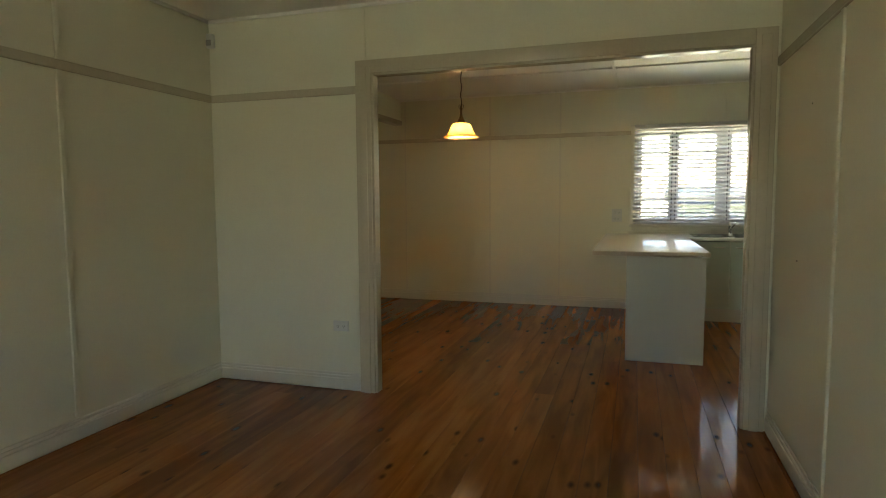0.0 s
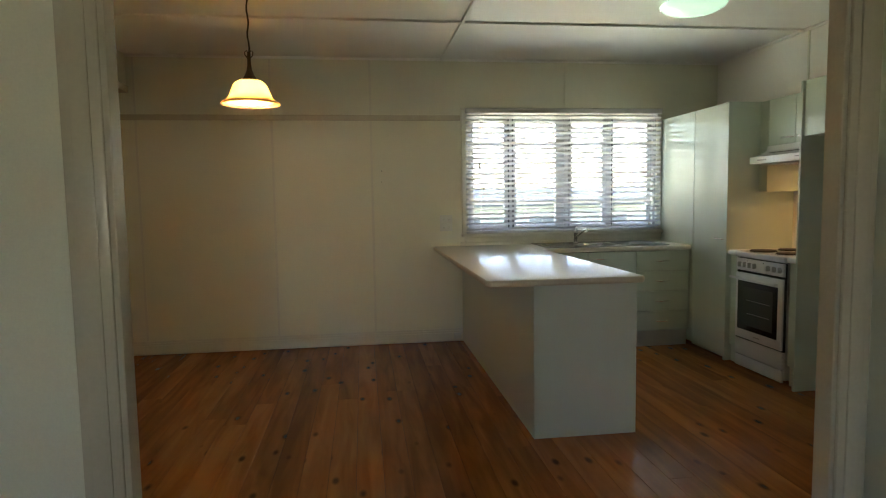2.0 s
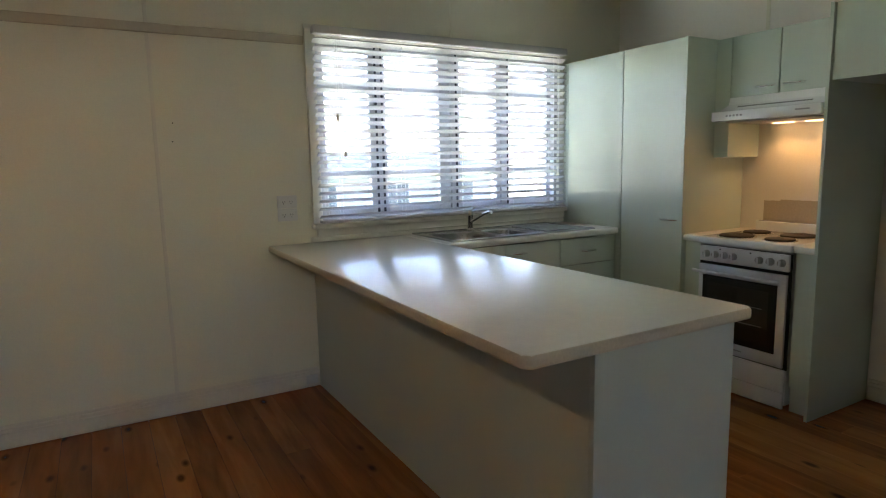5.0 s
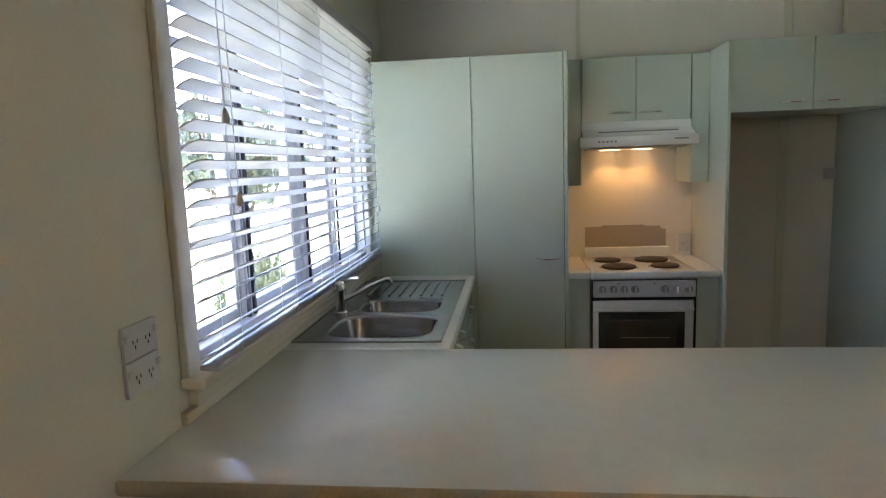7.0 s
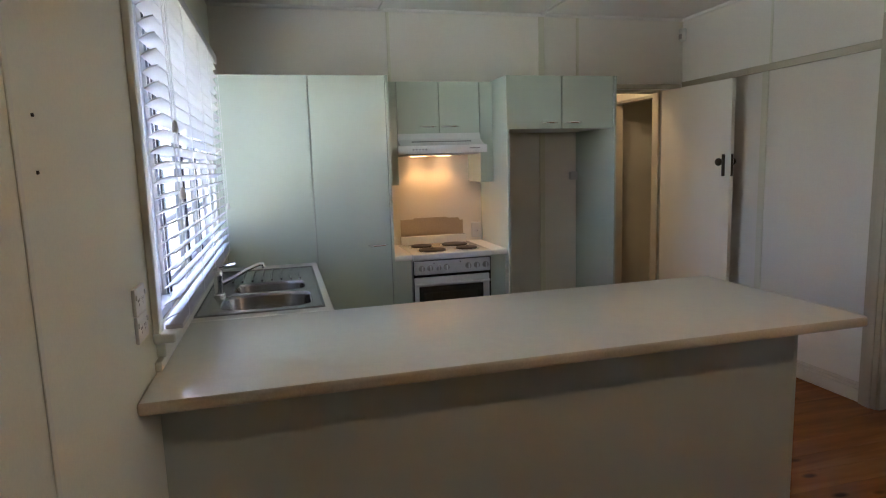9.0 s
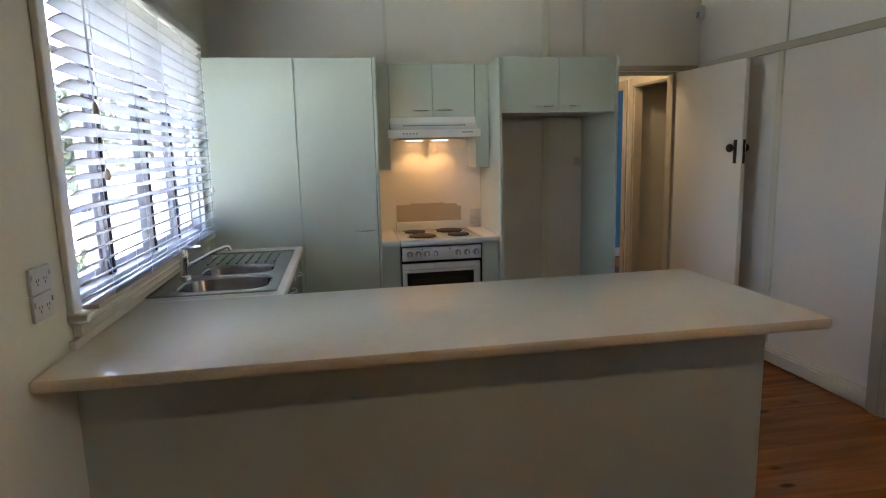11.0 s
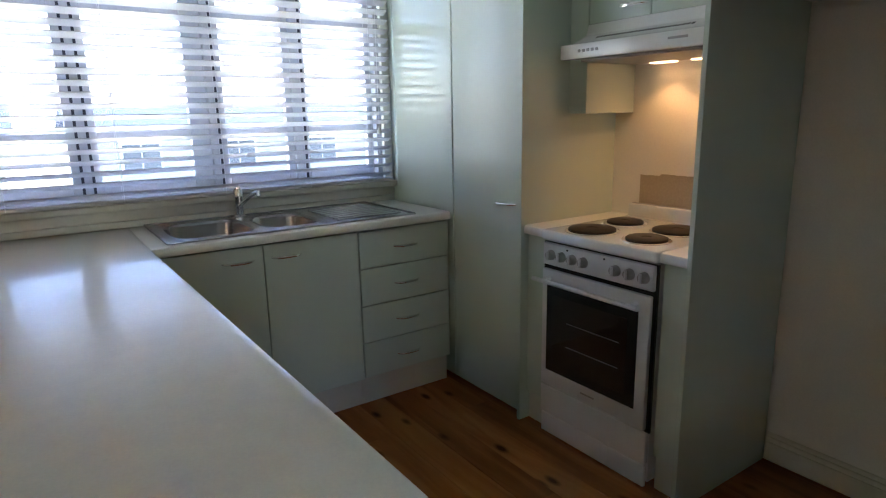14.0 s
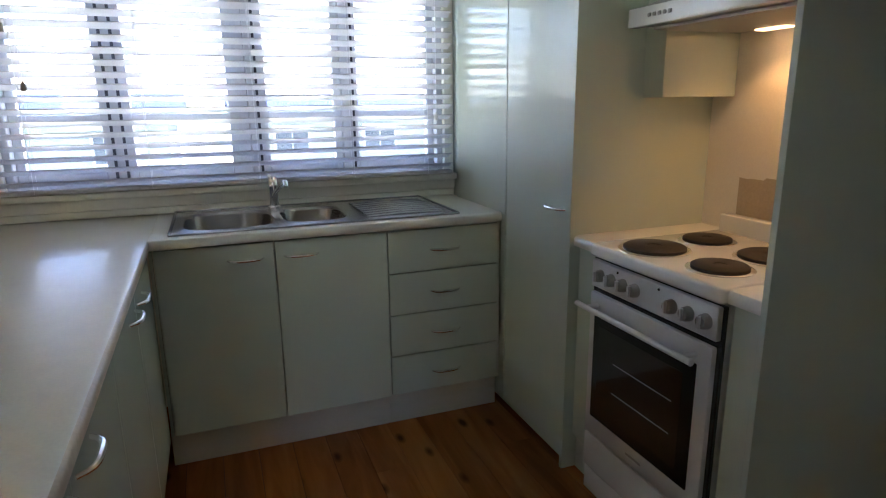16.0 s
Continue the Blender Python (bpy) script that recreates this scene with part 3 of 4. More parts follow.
def sink_cell(bm, cell, bowl, depth, zt):
    """A plate with one rounded bowl sunk into it."""
    bx, by = (bowl[0] + bowl[1]) / 2, (bowl[2] + bowl[3]) / 2
    hw, hh = (bowl[1] - bowl[0]) / 2, (bowl[3] - bowl[2]) / 2
    ang = [2 * math.pi * i / 56 for i in range(56)] + [math.atan2(y - by, x - bx) % (2 * math.pi) for x in cell[:2] for y in cell[2:]]
    ang = sorted(set(round(a, 6) for a in ang))

    def edge(a):
        c, s = math.cos(a), math.sin(a)
        k = min(((cell[1] - bx) / c if c > 1e-9 else (cell[0] - bx) / c if c < -1e-9 else 9), ((cell[3] - by) / s if s > 1e-9 else (cell[2] - by) / s if s < -1e-9 else 9))
        return Vector((bx + c * k, by + s * k, zt))

    def oval(a, f, z):
        c, s = math.cos(a), math.sin(a)
        k = f / ((abs(c) / hw) ** 4 + (abs(s) / hh) ** 4) ** 0.25
        return Vector((bx + c * k, by + s * k, z))
    rings = [[edge(a) for a in ang]] + [[oval(a, f, zt + z) for a in ang] for f, z in ((1.05, 0.0), (1.02, 0.002), (1.0, -0.001), (0.975, -0.012), (0.95, -depth * 0.8), (0.86, -depth), (0.12, -depth - 0.004), (0.10, -depth - 0.012))]
    rv = [[bm.verts.new(p) for p in r] for r in rings]
    n = len(ang)
    for a, b in zip(rv, rv[1:]):
        for i in range(n):
            bm.faces.new((a[i], a[(i + 1) % n], b[(i + 1) % n], b[i]))
    bm.faces.new(rv[-1])


def sink():
    e = thing("kitchen_sink", (1.17, 7.2, 0.86), "stainless steel sink with two bowls and a ribbed drainer", "sink")
    zt = 0.907
    bm = bmesh.new()
    sink_cell(bm, (0.625, 1.015, 6.955, 7.475), (0.665, 0.995, 6.995, 7.385), 0.17, zt)
    sink_cell(bm, (1.015, 1.31, 6.955, 7.475), (1.035, 1.285, 7.015, 7.355), 0.12, zt)
    part("bowl_plate", bm, STEEL, e)
    bm = box(1.31, 1.725, 6.955, 7.475, 0.903, zt, 0.001, 1)
    part("drainer", bm, STEEL, e)
    for i in range(8):
        y = 7.03 + i * 0.05
        part("drainer_rib", tube([(1.36, y, zt), (1.50, y + 0.004, zt + 0.003), (1.69, y, zt)], 0.006, 8), STEEL, e)
    bm = bmesh.new()
    for q in ((0.618, 1.73, 6.947, 6.957), (0.618, 1.73, 7.473, 7.483), (0.617, 0.627, 6.955, 7.475), (1.722, 1.732, 6.955, 7.475)):
        add_box(bm, *q, 0.902, 0.911, 0.003, 2)
    part("rim", bm, STEEL, e)
    for x, y, d in ((0.83, 7.19, 0.17), (1.16, 7.185, 0.12)):
        part("waste", lathe([(0.0, 0.002), (0.024, 0.002), (0.030, 0.005), (0.034, 0.001), (0.034, -0.004)], (x, y, zt - d - 0.004), 20), CHROME, e)


def tap():
    e = thing("mixer_tap", (1.03, 7.42, 0.907), "chrome mixer tap behind the sink bowls", "tap")
    x, y = 1.03, 7.415
    part("body", lathe([(0.0, 0.0), (0.027, 0.0), (0.027, 0.006), (0.021, 0.012), (0.021, 0.085), (0.024, 0.095), (0.022, 0.125), (0.013, 0.138), (0.0, 0.140)], (x, y, 0.907), 24), CHROME, e)
    pts = [(x, y - 0.015, 0.965), (x + 0.005, y - 0.06, 0.985), (x + 0.02, y - 0.13, 1.02), (x + 0.03, y - 0.19, 1.043), (x + 0.032, y - 0.205, 1.042), (x + 0.033, y - 0.212, 1.025)]
    part("spout", tube(pts, [0.011, 0.010, 0.009, 0.009, 0.010, 0.010], 12), CHROME, e)
    part("lever", tube([(x, y, 1.045), (x - 0.01, y - 0.03, 1.052), (x - 0.02, y - 0.085, 1.06)], [0.008, 0.006, 0.007], 10), CHROME, e)


sink()
tap()


def pantry():
    e = thing("pantry_cupboard", (2.2, 6.95, 0), "tall pale mint laminate pantry cupboard", "pantry")
    part("carcass", box(1.94, WE, 6.44, WN, 0.05, 2.062), MINTEDGE, e)
    part("side_panel", box(1.915, WE, 6.405, 6.423, 0.0, 2.066, 0.001, 1), MINT, e)
    part("kickboard", box(1.975, 1.99, 6.44, 6.99, 0.0, 0.05), KICK, e)
    part("door", box(1.92, 1.938, 6.908, 7.44, 0.04, 2.064, 0.0015, 1), MINT, e)
    d = part("door", box(1.92, 1.938, 6.426, 6.902, 0.04, 2.064, 0.0015, 1), MINT, e)
    part("filler", box(1.921, 1.938, 7.442, WN, 0.9, 2.063), MINT, e)
    bow_handle(d, (1.92, 6.51, 0.985), (0, 1, 0), (-1, 0, 0))


pantry()


def small_bench(name, y0, y1):
    e = thing(name, (2.2, (y0 + y1) / 2, 0), "narrow pale laminate cabinet with a worktop beside the stove", "kitchen cabinet", "narrow cabinets beside the stove")
    part("front", box(1.955, 1.972, y0 + 0.002, y1 - 0.002, 0.14, 0.862, 0.001, 1), MINT, e)
    part("body", box(1.974, WE - 0.002, y0 + 0.002, y1 - 0.002, 0.0, 0.862), MINTEDGE, e)
    prof = [(1.93, 0.872), (1.933, 0.866), (1.94, 0.864), (WE - 0.002, 0.864), (WE - 0.002, 0.902), (1.945, 0.902), (1.936, 0.899), (1.931, 0.892)]
    part("worktop", prism(prof, "y", y0 + 0.001, y1 - 0.001), BENCH, e)


small_bench("narrow_cabinet", 6.285, 6.404)
small_bench("narrow_cabinet", 5.612, 5.727)


def stove():
    y0, y1, xf = 5.732, 6.280, 1.92
    e = thing("electric_stove", (2.2, 6.0, 0), "white freestanding electric stove with four hotplates", "stove")
    part("body", box(1.945, WE - 0.03, y0 + 0.004, y1 - 0.004, 0.03, 0.855), ENAMEL, e)
    part("side_gap", box(1.935, 1.944, y0, y1, 0.23, 0.855), BLACK, e)
    part("hob", box(xf - 0.008, 2.46, y0 - 0.004, y1 + 0.004, 0.862, 0.905, 0.012, 3), ENAMEL, e, "white enamel hob")
    part("splash_rail", box(2.425, 2.47, y0 + 0.02, y1 - 0.02, 0.9, 0.965, 0.006, 2), ENAMEL, e)
    part("control_panel", box(xf, 1.944, y0 + 0.008, y1 - 0.006, 0.762, 0.852, 0.003, 1), PANEL, e, "silver control panel")
    for i, ky in enumerate((6.225, 6.168, 6.111, 6.054, 5.90, 5.838, 5.776)):
        k = part("knob", lathe([(0.0, -0.022), (0.016, -0.022), (0.019, -0.016), (0.021, 0.0)], (xf, ky, 0.806), 20, "x"), GREYPL, e)
        part("grip", box(xf - 0.031, xf - 0.018, ky - 0.004, ky + 0.004, 0.789, 0.823, 0.002, 1), PANEL, k)
    for ky in (6.14, 5.955):
        part("indicator", lathe([(0.004, -0.002), (0.004, 0.002)], (xf, ky, 0.838), 10, "x"), BLACK, e)
    d = part("oven_door", box(xf, 1.94, y0 + 0.016, y1 - 0.004, 0.238, 0.742, 0.004, 2), PANEL, e, "silver oven door with a dark window")
    part("window_border", box(xf - 0.003, xf + 0.004, 5.793, 6.247, 0.306, 0.682, 0.004, 2), BLACK, d)
    part("window", box(xf - 0.0045, xf - 0.002, 5.836, 6.215, 0.345, 0.640, 0.001, 1), OVENGLASS, d)
    for z in (0.44, 0.54):
        part("oven_rack", tube([(xf - 0.0052, 5.87, z), (xf - 0.0052, 6.13, z)], 0.0016, 6), GREYPL, d)
    part("handle_bar", tube([(xf - 0.05, y0 + 0.03, 0.706), (xf - 0.05, y1 - 0.0, 0.706)], 0.009, 12), PANEL, d)
    for y in (y0 + 0.07, y1 - 0.05):
        part("handle_post", tube([(xf + 0.002, y, 0.706), (xf - 0.05, y, 0.706)], 0.007, 10), PANEL, d)
    part("maker_mark", box(xf - 0.0012, xf, 5.98, 6.05, 0.268, 0.275), GREYPL, d)
    part("drawer", box(xf + 0.002, 1.944, y0 + 0.006, y1 - 0.002, 0.105, 0.230, 0.004, 2), ENAMEL, e)
    part("plinth", box(xf + 0.006, 1.944, y0 + 0.008, y1 - 0.004, 0.012, 0.100, 0.004, 2), ENAMEL, e)
    for hx, hy, r in ((2.035, 6.12, 0.093), (2.265, 6.145, 0.075), (2.265, 5.895, 0.093), (2.045, 5.87, 0.075)):
        part("drip_ring", lathe([(r + 0.014, 0.0), (r + 0.014, 0.003), (r + 0.004, 0.006), (r - 0.004, 0.004), (r - 0.004, 0.0)], (hx, hy, 0.905), 32), CHROME, e)
        part("hotplate", lathe([(0.0, 0.011), (r * 0.22, 0.011), (r * 0.25, 0.013), (r * 0.93, 0.0135), (r, 0.010), (r, 0.001)], (hx, hy, 0.906), 40), HOTPLATE, e, "rust-brown cast hotplate")


stove()


def overhead():
    e = thing("overhead_cupboard", (2.33, 6.0, 1.36), "pale mint laminate wall cupboard above the rangehood", "wall cupboard")
    part("carcass", box(2.20, WE - 0.001, 5.709, 6.303, 1.712, 2.062), MINTEDGE, e)
    for a, b, hy in ((5.709, 6.005, 5.925), (6.005, 6.303, 6.085)):
        d = part("door", box(2.18, 2.198, a + 0.0025, b - 0.0025, 1.712, 2.062, 0.0015, 1), MINT, e)
        bow_handle(d, (2.18, hy, 1.755), (0, 1, 0), (-1, 0, 0))
    for a, b in ((5.612, 5.706), (6.306, 6.404)):
        part("side_box", box(2.181, WE - 0.001, a, b, 1.36, 2.061, 0.0015, 1), MINT, e)
    e = thing("rangehood", (2.25, 6.0, 1.55), "white slide-under rangehood with two lit lamps", "rangehood")
    prof = [(2.06, 1.575), (2.06, 1.618), (2.08, 1.628), (2.165, 1.668), (2.178, 1.712), (WE - 0.002, 1.712), (WE - 0.002, 1.60), (2.10, 1.572), (2.062, 1.569)]
    part("canopy", prism([p for p in prof], "y", 5.708, 6.304, 0.003, 1), ENAMEL, e)
    part("front_lip", box(2.045, 2.08, 5.70, 6.328, 1.569, 1.626, 0.006, 2), ENAMEL, e)
    part("filter", box(2.09, 2.44, 5.75, 6.26, 1.560, 1.569, 0.002, 1), GREYPL, e)
    for i in range(24):
        y = 5.79 + i * 0.018
        part("vent_slot", prism([(2.1230, 1.6476), (2.1223, 1.6492), (2.1367, 1.6560), (2.1374, 1.6544)], "y", y, y + 0.011), BLACK, e)
    for i in range(5):
        part("button", box(2.040, 2.046, 6.13 + i * 0.022, 6.143 + i * 0.022, 1.592, 1.603, 0.002, 1), GREYPL, e)
    part("maker_mark", box(2.0435, 2.046, 5.755, 5.83, 1.598, 1.606), GREYPL, e)
    for y in (5.92, 6.11):
        part("lamp_lens", box(2.395, 2.435, y - 0.055, y + 0.055, 1.5555, 1.562, 0.002, 1), LAMPON, e, "lit warm lamp lens")


overhead()


def fridge_bay():
    e = thing("fridge_enclosure", (2.2, 5.2, 0), "tall mint laminate fridge bay, empty, with two doors above", "fridge enclosure")
    for y in (5.592, 4.782):
        part("side_panel", box(1.905, WE - 0.001, y, y + 0.017, 0.0, 2.07, 0.001, 1), MINT, e)
    part("top_box", box(1.94, WE - 0.001, 4.80, 5.591, 1.716, 2.068), MINTEDGE, e)
    for a, b, hy in ((4.80, 5.196, 5.11), (5.196, 5.591, 5.29)):
        d = part("door", box(1.92, 1.938, a + 0.0025, b - 0.0025, 1.714, 2.07, 0.0015, 1), MINT, e)
        bow_handle(d, (1.92, hy, 1.755), (0, 1, 0), (-1, 0, 0))


fridge_bay()


# ---- window, blind ----
def window():
    e = thing("window_1", (0.94, WN, 0.95), "", "", "", "structure")
    for nm, q in (("architrave", (-0.04, WX0, WN - 0.022, WN - 0.001, 0.99, 2.165)), ("architrave", (WX1, 1.915, WN - 0.022, WN - 0.001, 0.99, 2.165)), ("architrave", (WX0, WX1, WN - 0.022, WN - 0.001, WZ1, 2.165)),
                  ("head_mould", (-0.05, 1.92, WN - 0.03, WN - 0.0225, 2.145, 2.172)),
                  ("frame", (WX0, WX0 + 0.03, WN + 0.002, WN + 0.11, WZ0, WZ1)), ("frame", (WX1 - 0.03, WX1, WN + 0.002, WN + 0.11, WZ0, WZ1)), ("frame", (WX0 + 0.03, WX1 - 0.03, WN + 0.002, WN + 0.11, WZ1 - 0.03, WZ1)), ("frame", (WX0 + 0.03, WX1 - 0.03, WN + 0.002, WN + 0.11, WZ0, WZ0 + 0.03))):
        part(nm, box(*q, 0.003, 1), FRAME if nm == "frame" else SKIRT, e)
    part("sill", box(-0.05, 1.918, WN - 0.065, WN - 0.001, 0.985, 1.015, 0.008, 3), SKIRT, e)
    part("apron", box(-0.02, 1.918, WN - 0.03, WN - 0.001, 0.935, 0.984, 0.006, 2), SKIRT, e)
    part("upstand", box(-0.06, 1.918, WN - 0.022, WN - 0.001, 0.9025, 0.934, 0.005, 2), SKIRT, e)
    xs = [WX0 + 0.03, 0.433, 0.985, 1.40, WX1 - 0.03]
    for x in xs[1:-1]:
        part("mullion", box(x - 0.022, x + 0.022, WN + 0.03, WN + 0.10, WZ0 + 0.03, WZ1 - 0.03, 0.003, 1), FRAME, e)
    for i, (a, b) in enumerate(zip(xs, xs[1:])):
        a2, b2 = a + (0.023 if i else 0.001), b - (0.023 if i < 3 else 0.001)
        s = part("sash", box(a2, a2 + 0.035, WN + 0.045, WN + 0.08, WZ0 + 0.032, WZ1 - 0.032, 0.003, 1), FRAME, e)
        wide = 0.085 if i == 1 else 0.035
        part("sash", box(b2 - wide, b2, WN + 0.045, WN + 0.08, WZ0 + 0.032, WZ1 - 0.032, 0.003, 1), FRAME, e)
        for z in (WZ0 + 0.032, WZ1 - 0.067):
            part("sash_rail", box(a2 + 0.035, b2 - wide, WN + 0.045, WN + 0.08, z, z + 0.035, 0.003, 1), FRAME, e)
        for z in (1.30, 1.56, 1.83):
            part("glazing_bar", box(a2 + 0.035, b2 - wide, WN + 0.05, WN + 0.072, z - 0.003, z + 0.021, 0.002, 1), FRAME, e)
        g = part("pane", box(a2 + 0.03, b2 - 0.03, WN + 0.058, WN + 0.062, WZ0 + 0.06, WZ1 - 0.06), GLASS, e, smooth=False)
        g.visible_shadow = False
    for x in (0.407, 0.449, 0.996, 1.424):
        part("weather_strip", box(x, x + 0.011, WN + 0.020, WN + 0.0295, WZ0 + 0.032, WZ1 - 0.032), DARKGAP, e)
    return e


window()


def blind():
    e = thing("venetian_blind", (0.94, 7.44, 1.02), "white venetian blind with half-open slats", "blind")
    x0, x1, y = -0.005, 1.885, 7.444
    part("headrail", box(x0, x1, y - 0.03, y + 0.03, 2.115, 2.16, 0.004, 2), SLAT, e)
    part("bottom_rail", box(x0, x1, y - 0.026, y + 0.026, 1.018, 1.034, 0.004, 2), SLAT, e)
    bm = bmesh.new()
    n = 6
    t = radians(25)
    cols = []
    for xx in (x0, x1):
        for s in (1, -1):
            cols.append([bm.verts.new((xx, (i / n - 0.5) * 0.05, 0.0035 * (1 - (2 * i / n - 1) ** 2) + s * 0.0018)) for i in range(n + 1)])
    a, b, c, d = cols
    for i in range(n):
        bm.faces.new((a[i], a[i + 1], c[i + 1], c[i]))
        bm.faces.new((b[i], b[i + 1], d[i + 1], d[i]))
        bm.faces.new((a[i], a[i + 1], b[i + 1], b[i]))
        bm.faces.new((c[i], c[i + 1], d[i + 1], d[i]))
    for q, r in ((0, 0), (n, n)):
        bm.faces.new((a[q], c[q], d[q], b[q]))
    bmesh.ops.rotate(bm, verts=bm.verts, cent=(0, 0, 0), matrix=Matrix.Rotation(-t, 3, "X"))
    first = part("slat", bm, SLAT, None)
    me = first.data
    bpy.data.objects.remove(first)
    count = 23
    for i in range(count):
        z = 1.057 + i * 0.0464
        ob = new("slat", me)
        ob.parent = e
        ob.matrix_basis = pose(random.uniform(-0.002, 0.002) - 0.94, y - 7.44, z - 1.02, random.uniform(-0.6, 0.6), random.uniform(-0.07, 0.07), 0)
    for x in (0.13, 0.55, 0.98, 1.40, 1.76):
        for dy in (-0.027, 0.027):
            part("ladder_cord", tube([(x, y + dy, 1.02), (x, y + dy, 2.12)], 0.0012, 5), CORD, e)
    for x, z in ((0.115, 1.64), (0.155, 1.43)):
        part("pull_cord", tube([(x, y - 0.036, z), (x, y - 0.034, 2.12)], 0.0014, 5), CORD, e)
        part("tassel", lathe([(0.002, 0.02), (0.007, 0.012), (0.011, -0.008), (0.009, -0.018), (0.0, -0.020)], (x, y - 0.036, z), 12), TASSEL, e)
    part("pull_cord", tube([(1.80, y - 0.036, 1.30), (1.80, y - 0.034, 2.12)], 0.0014, 5), CORD, e)
    part("tassel", lathe([(0.002, 0.02), (0.007, 0.012), (0.011, -0.008), (0.009, -0.018), (0.0, -0.020)], (1.80, y - 0.036, 1.29), 12), PLASTIC, e)


blind()


# ---- lamps, fittings ----
def pendant():
    x, y = -1.598, 5.70
    e = thing("pendant_light", (x, y, CZ), "lit amber glass pendant light on a bronze rod", "pendant light")
    part("rose", lathe([(0.0, 0.0), (0.062, 0.0), (0.060, -0.012), (0.045, -0.028), (0.012, -0.036), (0.0, -0.036)], (x, y, CZ), 32), BRASSY, e)
    pts = [(x + 0.004 * math.sin(i * 1.3), y + 0.004 * math.cos(i * 1.1), CZ - 0.034 - i * 0.030) for i in range(13)]
    part("chain_cord", tube(pts, 0.005, 8), BRONZE, e)
    for s in (-1, 1):
        part("loop", tube([(x + s * 0.004, y, 2.18), (x + s * 0.022, y, 2.205), (x + s * 0.024, y, 2.222), (x + s * 0.012, y, 2.23), (x + s * 0.003, y, 2.215)], 0.003, 8), BRASSY, e)
    part("cup", lathe([(0.006, 0.17), (0.010, 0.165), (0.011, 0.10), (0.016, 0.07), (0.028, 0.04), (0.042, 0.018), (0.044, 0.0), (0.0, 0.0)], (x, y, 2.048), 28), BRASSY, e)
    prof = [(0.040, 2.045), (0.070, 2.040), (0.091, 2.024), (0.104, 1.998), (0.114, 1.968), (0.127, 1.943), (0.146, 1.925), (0.168, 1.915), (0.166, 1.907), (0.142, 1.918), (0.122, 1.937), (0.109, 1.966), (0.099, 1.994), (0.087, 2.018), (0.067, 2.033), (0.040, 2.038)]
    bm = lathe([(r, z) for r, z in prof] + [prof[0]], (x, y, 0.012), 48)
    part("shade", bm, SHADE, e, "lit amber glass bell shade")
    part("rim", lathe([(0.1675, 1.915), (0.1705, 1.912), (0.1695, 1.904), (0.1660, 1.903), (0.1650, 1.907), (0.1675, 1.915)], (x, y, 0.012), 48), RIM, e, "darker amber glass rim")
    part("bulb", lathe([(0.0, 1.955), (0.02, 1.96), (0.03, 1.98), (0.026, 2.005), (0.014, 2.03), (0.0, 2.034)], (x, y, 0), 20), LAMPON, e)


pendant()


def oyster():
    x, y = 1.23, 5.76
    e = thing("ceiling_light", (x, y, CZ), "green-tinted glass oyster ceiling light", "ceiling light")
    part("base_plate", lathe([(0.0, 0.0), (0.17, 0.0), (0.17, -0.02), (0.0, -0.02)], (x, y, CZ), 40), WHITE, e)
    part("diffuser", lathe([(0.205, -0.018), (0.212, -0.024), (0.195, -0.045), (0.15, -0.068), (0.08, -0.083), (0.0, -0.088)], (x, y, CZ), 48), OYSTER, e, "green-tinted glass dish")
    for k in range(3):
        a = 2 * math.pi * k / 3 + 0.4
        part("clip", box(x + 0.2 * math.cos(a) - 0.012, x + 0.2 * math.cos(a) + 0.012, y + 0.2 * math.sin(a) - 0.012, y + 0.2 * math.sin(a) + 0.012, CZ - 0.04, CZ - 0.012, 0.003, 1), CHROME, e)


oyster()


def batten_lamp():
    e = thing("hall_ceiling_light", (2.95, 4.45, CZ), "small white batten light with a warm bulb", "ceiling light")
    part("holder", lathe([(0.0, 0.0), (0.05, 0.0), (0.045, -0.03), (0.022, -0.04), (0.020, -0.07), (0.0, -0.07)], (2.95, 4.45, CZ), 24), PLASTIC, e)
    part("bulb", lathe([(0.014, -0.068), (0.016, -0.09), (0.030, -0.12), (0.030, -0.14), (0.016, -0.158), (0.0, -0.162)], (2.95, 4.45, CZ), 20), LAMPON, e)


batten_lamp()


def socket(name, face, at, w, h, holes, label, deep=0.0):
    """A power point on a wall; face is the way it looks: '-y' or '-x'."""
    e = thing(name, at, label, "power point", "power points")
    x, y, z = at

    def put(nm, u0, u1, v0, v1, d0, d1, m, b=0.002):
        if face == "-y":
            part(nm, box(x + u0, x + u1, y - d1, y - d0, z + v0, z + v1, b, 2), m, e)
        else:
            part(nm, box(x - d1, x - d0, y - u1, y - u0, z + v0, z + v1, b, 2), m, e)
    if deep:
        put("mounting_block", -w / 2 + 0.003, w / 2 - 0.003, -h / 2 + 0.003, h / 2 - 0.003, 0.0, deep, PLASTIC, 0.003)
        x, y = (x, y - deep) if face == "-y" else (x - deep, y)
    put("plate", -w / 2, w / 2, -h / 2, h / 2, 0.0005, 0.011, PLASTIC, 0.003)
    for u, v in holes:
        for s in (-1, 1):
            put("slot", u + s * 0.007 - 0.0012, u + s * 0.007 + 0.0012, v + 0.001, v + 0.009, 0.0105, 0.0115, BLACK, 0)
        put("slot", u - 0.0012, u + 0.0012, v - 0.011, v - 0.003, 0.0105, 0.0115, BLACK, 0)
        put("switch", u - 0.006 + (0.028 if u > 0 else -0.028), u + 0.006 + (0.028 if u > 0 else -0.028), v + 0.010, v + 0.024, 0.011, 0.015, PLASTIC, 0.001)
    return e


socket("power_point", "-y", (-0.19, WN, 1.155), 0.116, 0.074, [(-0.022, -0.004), (0.022, -0.004)], "white double power point on the cream wall")
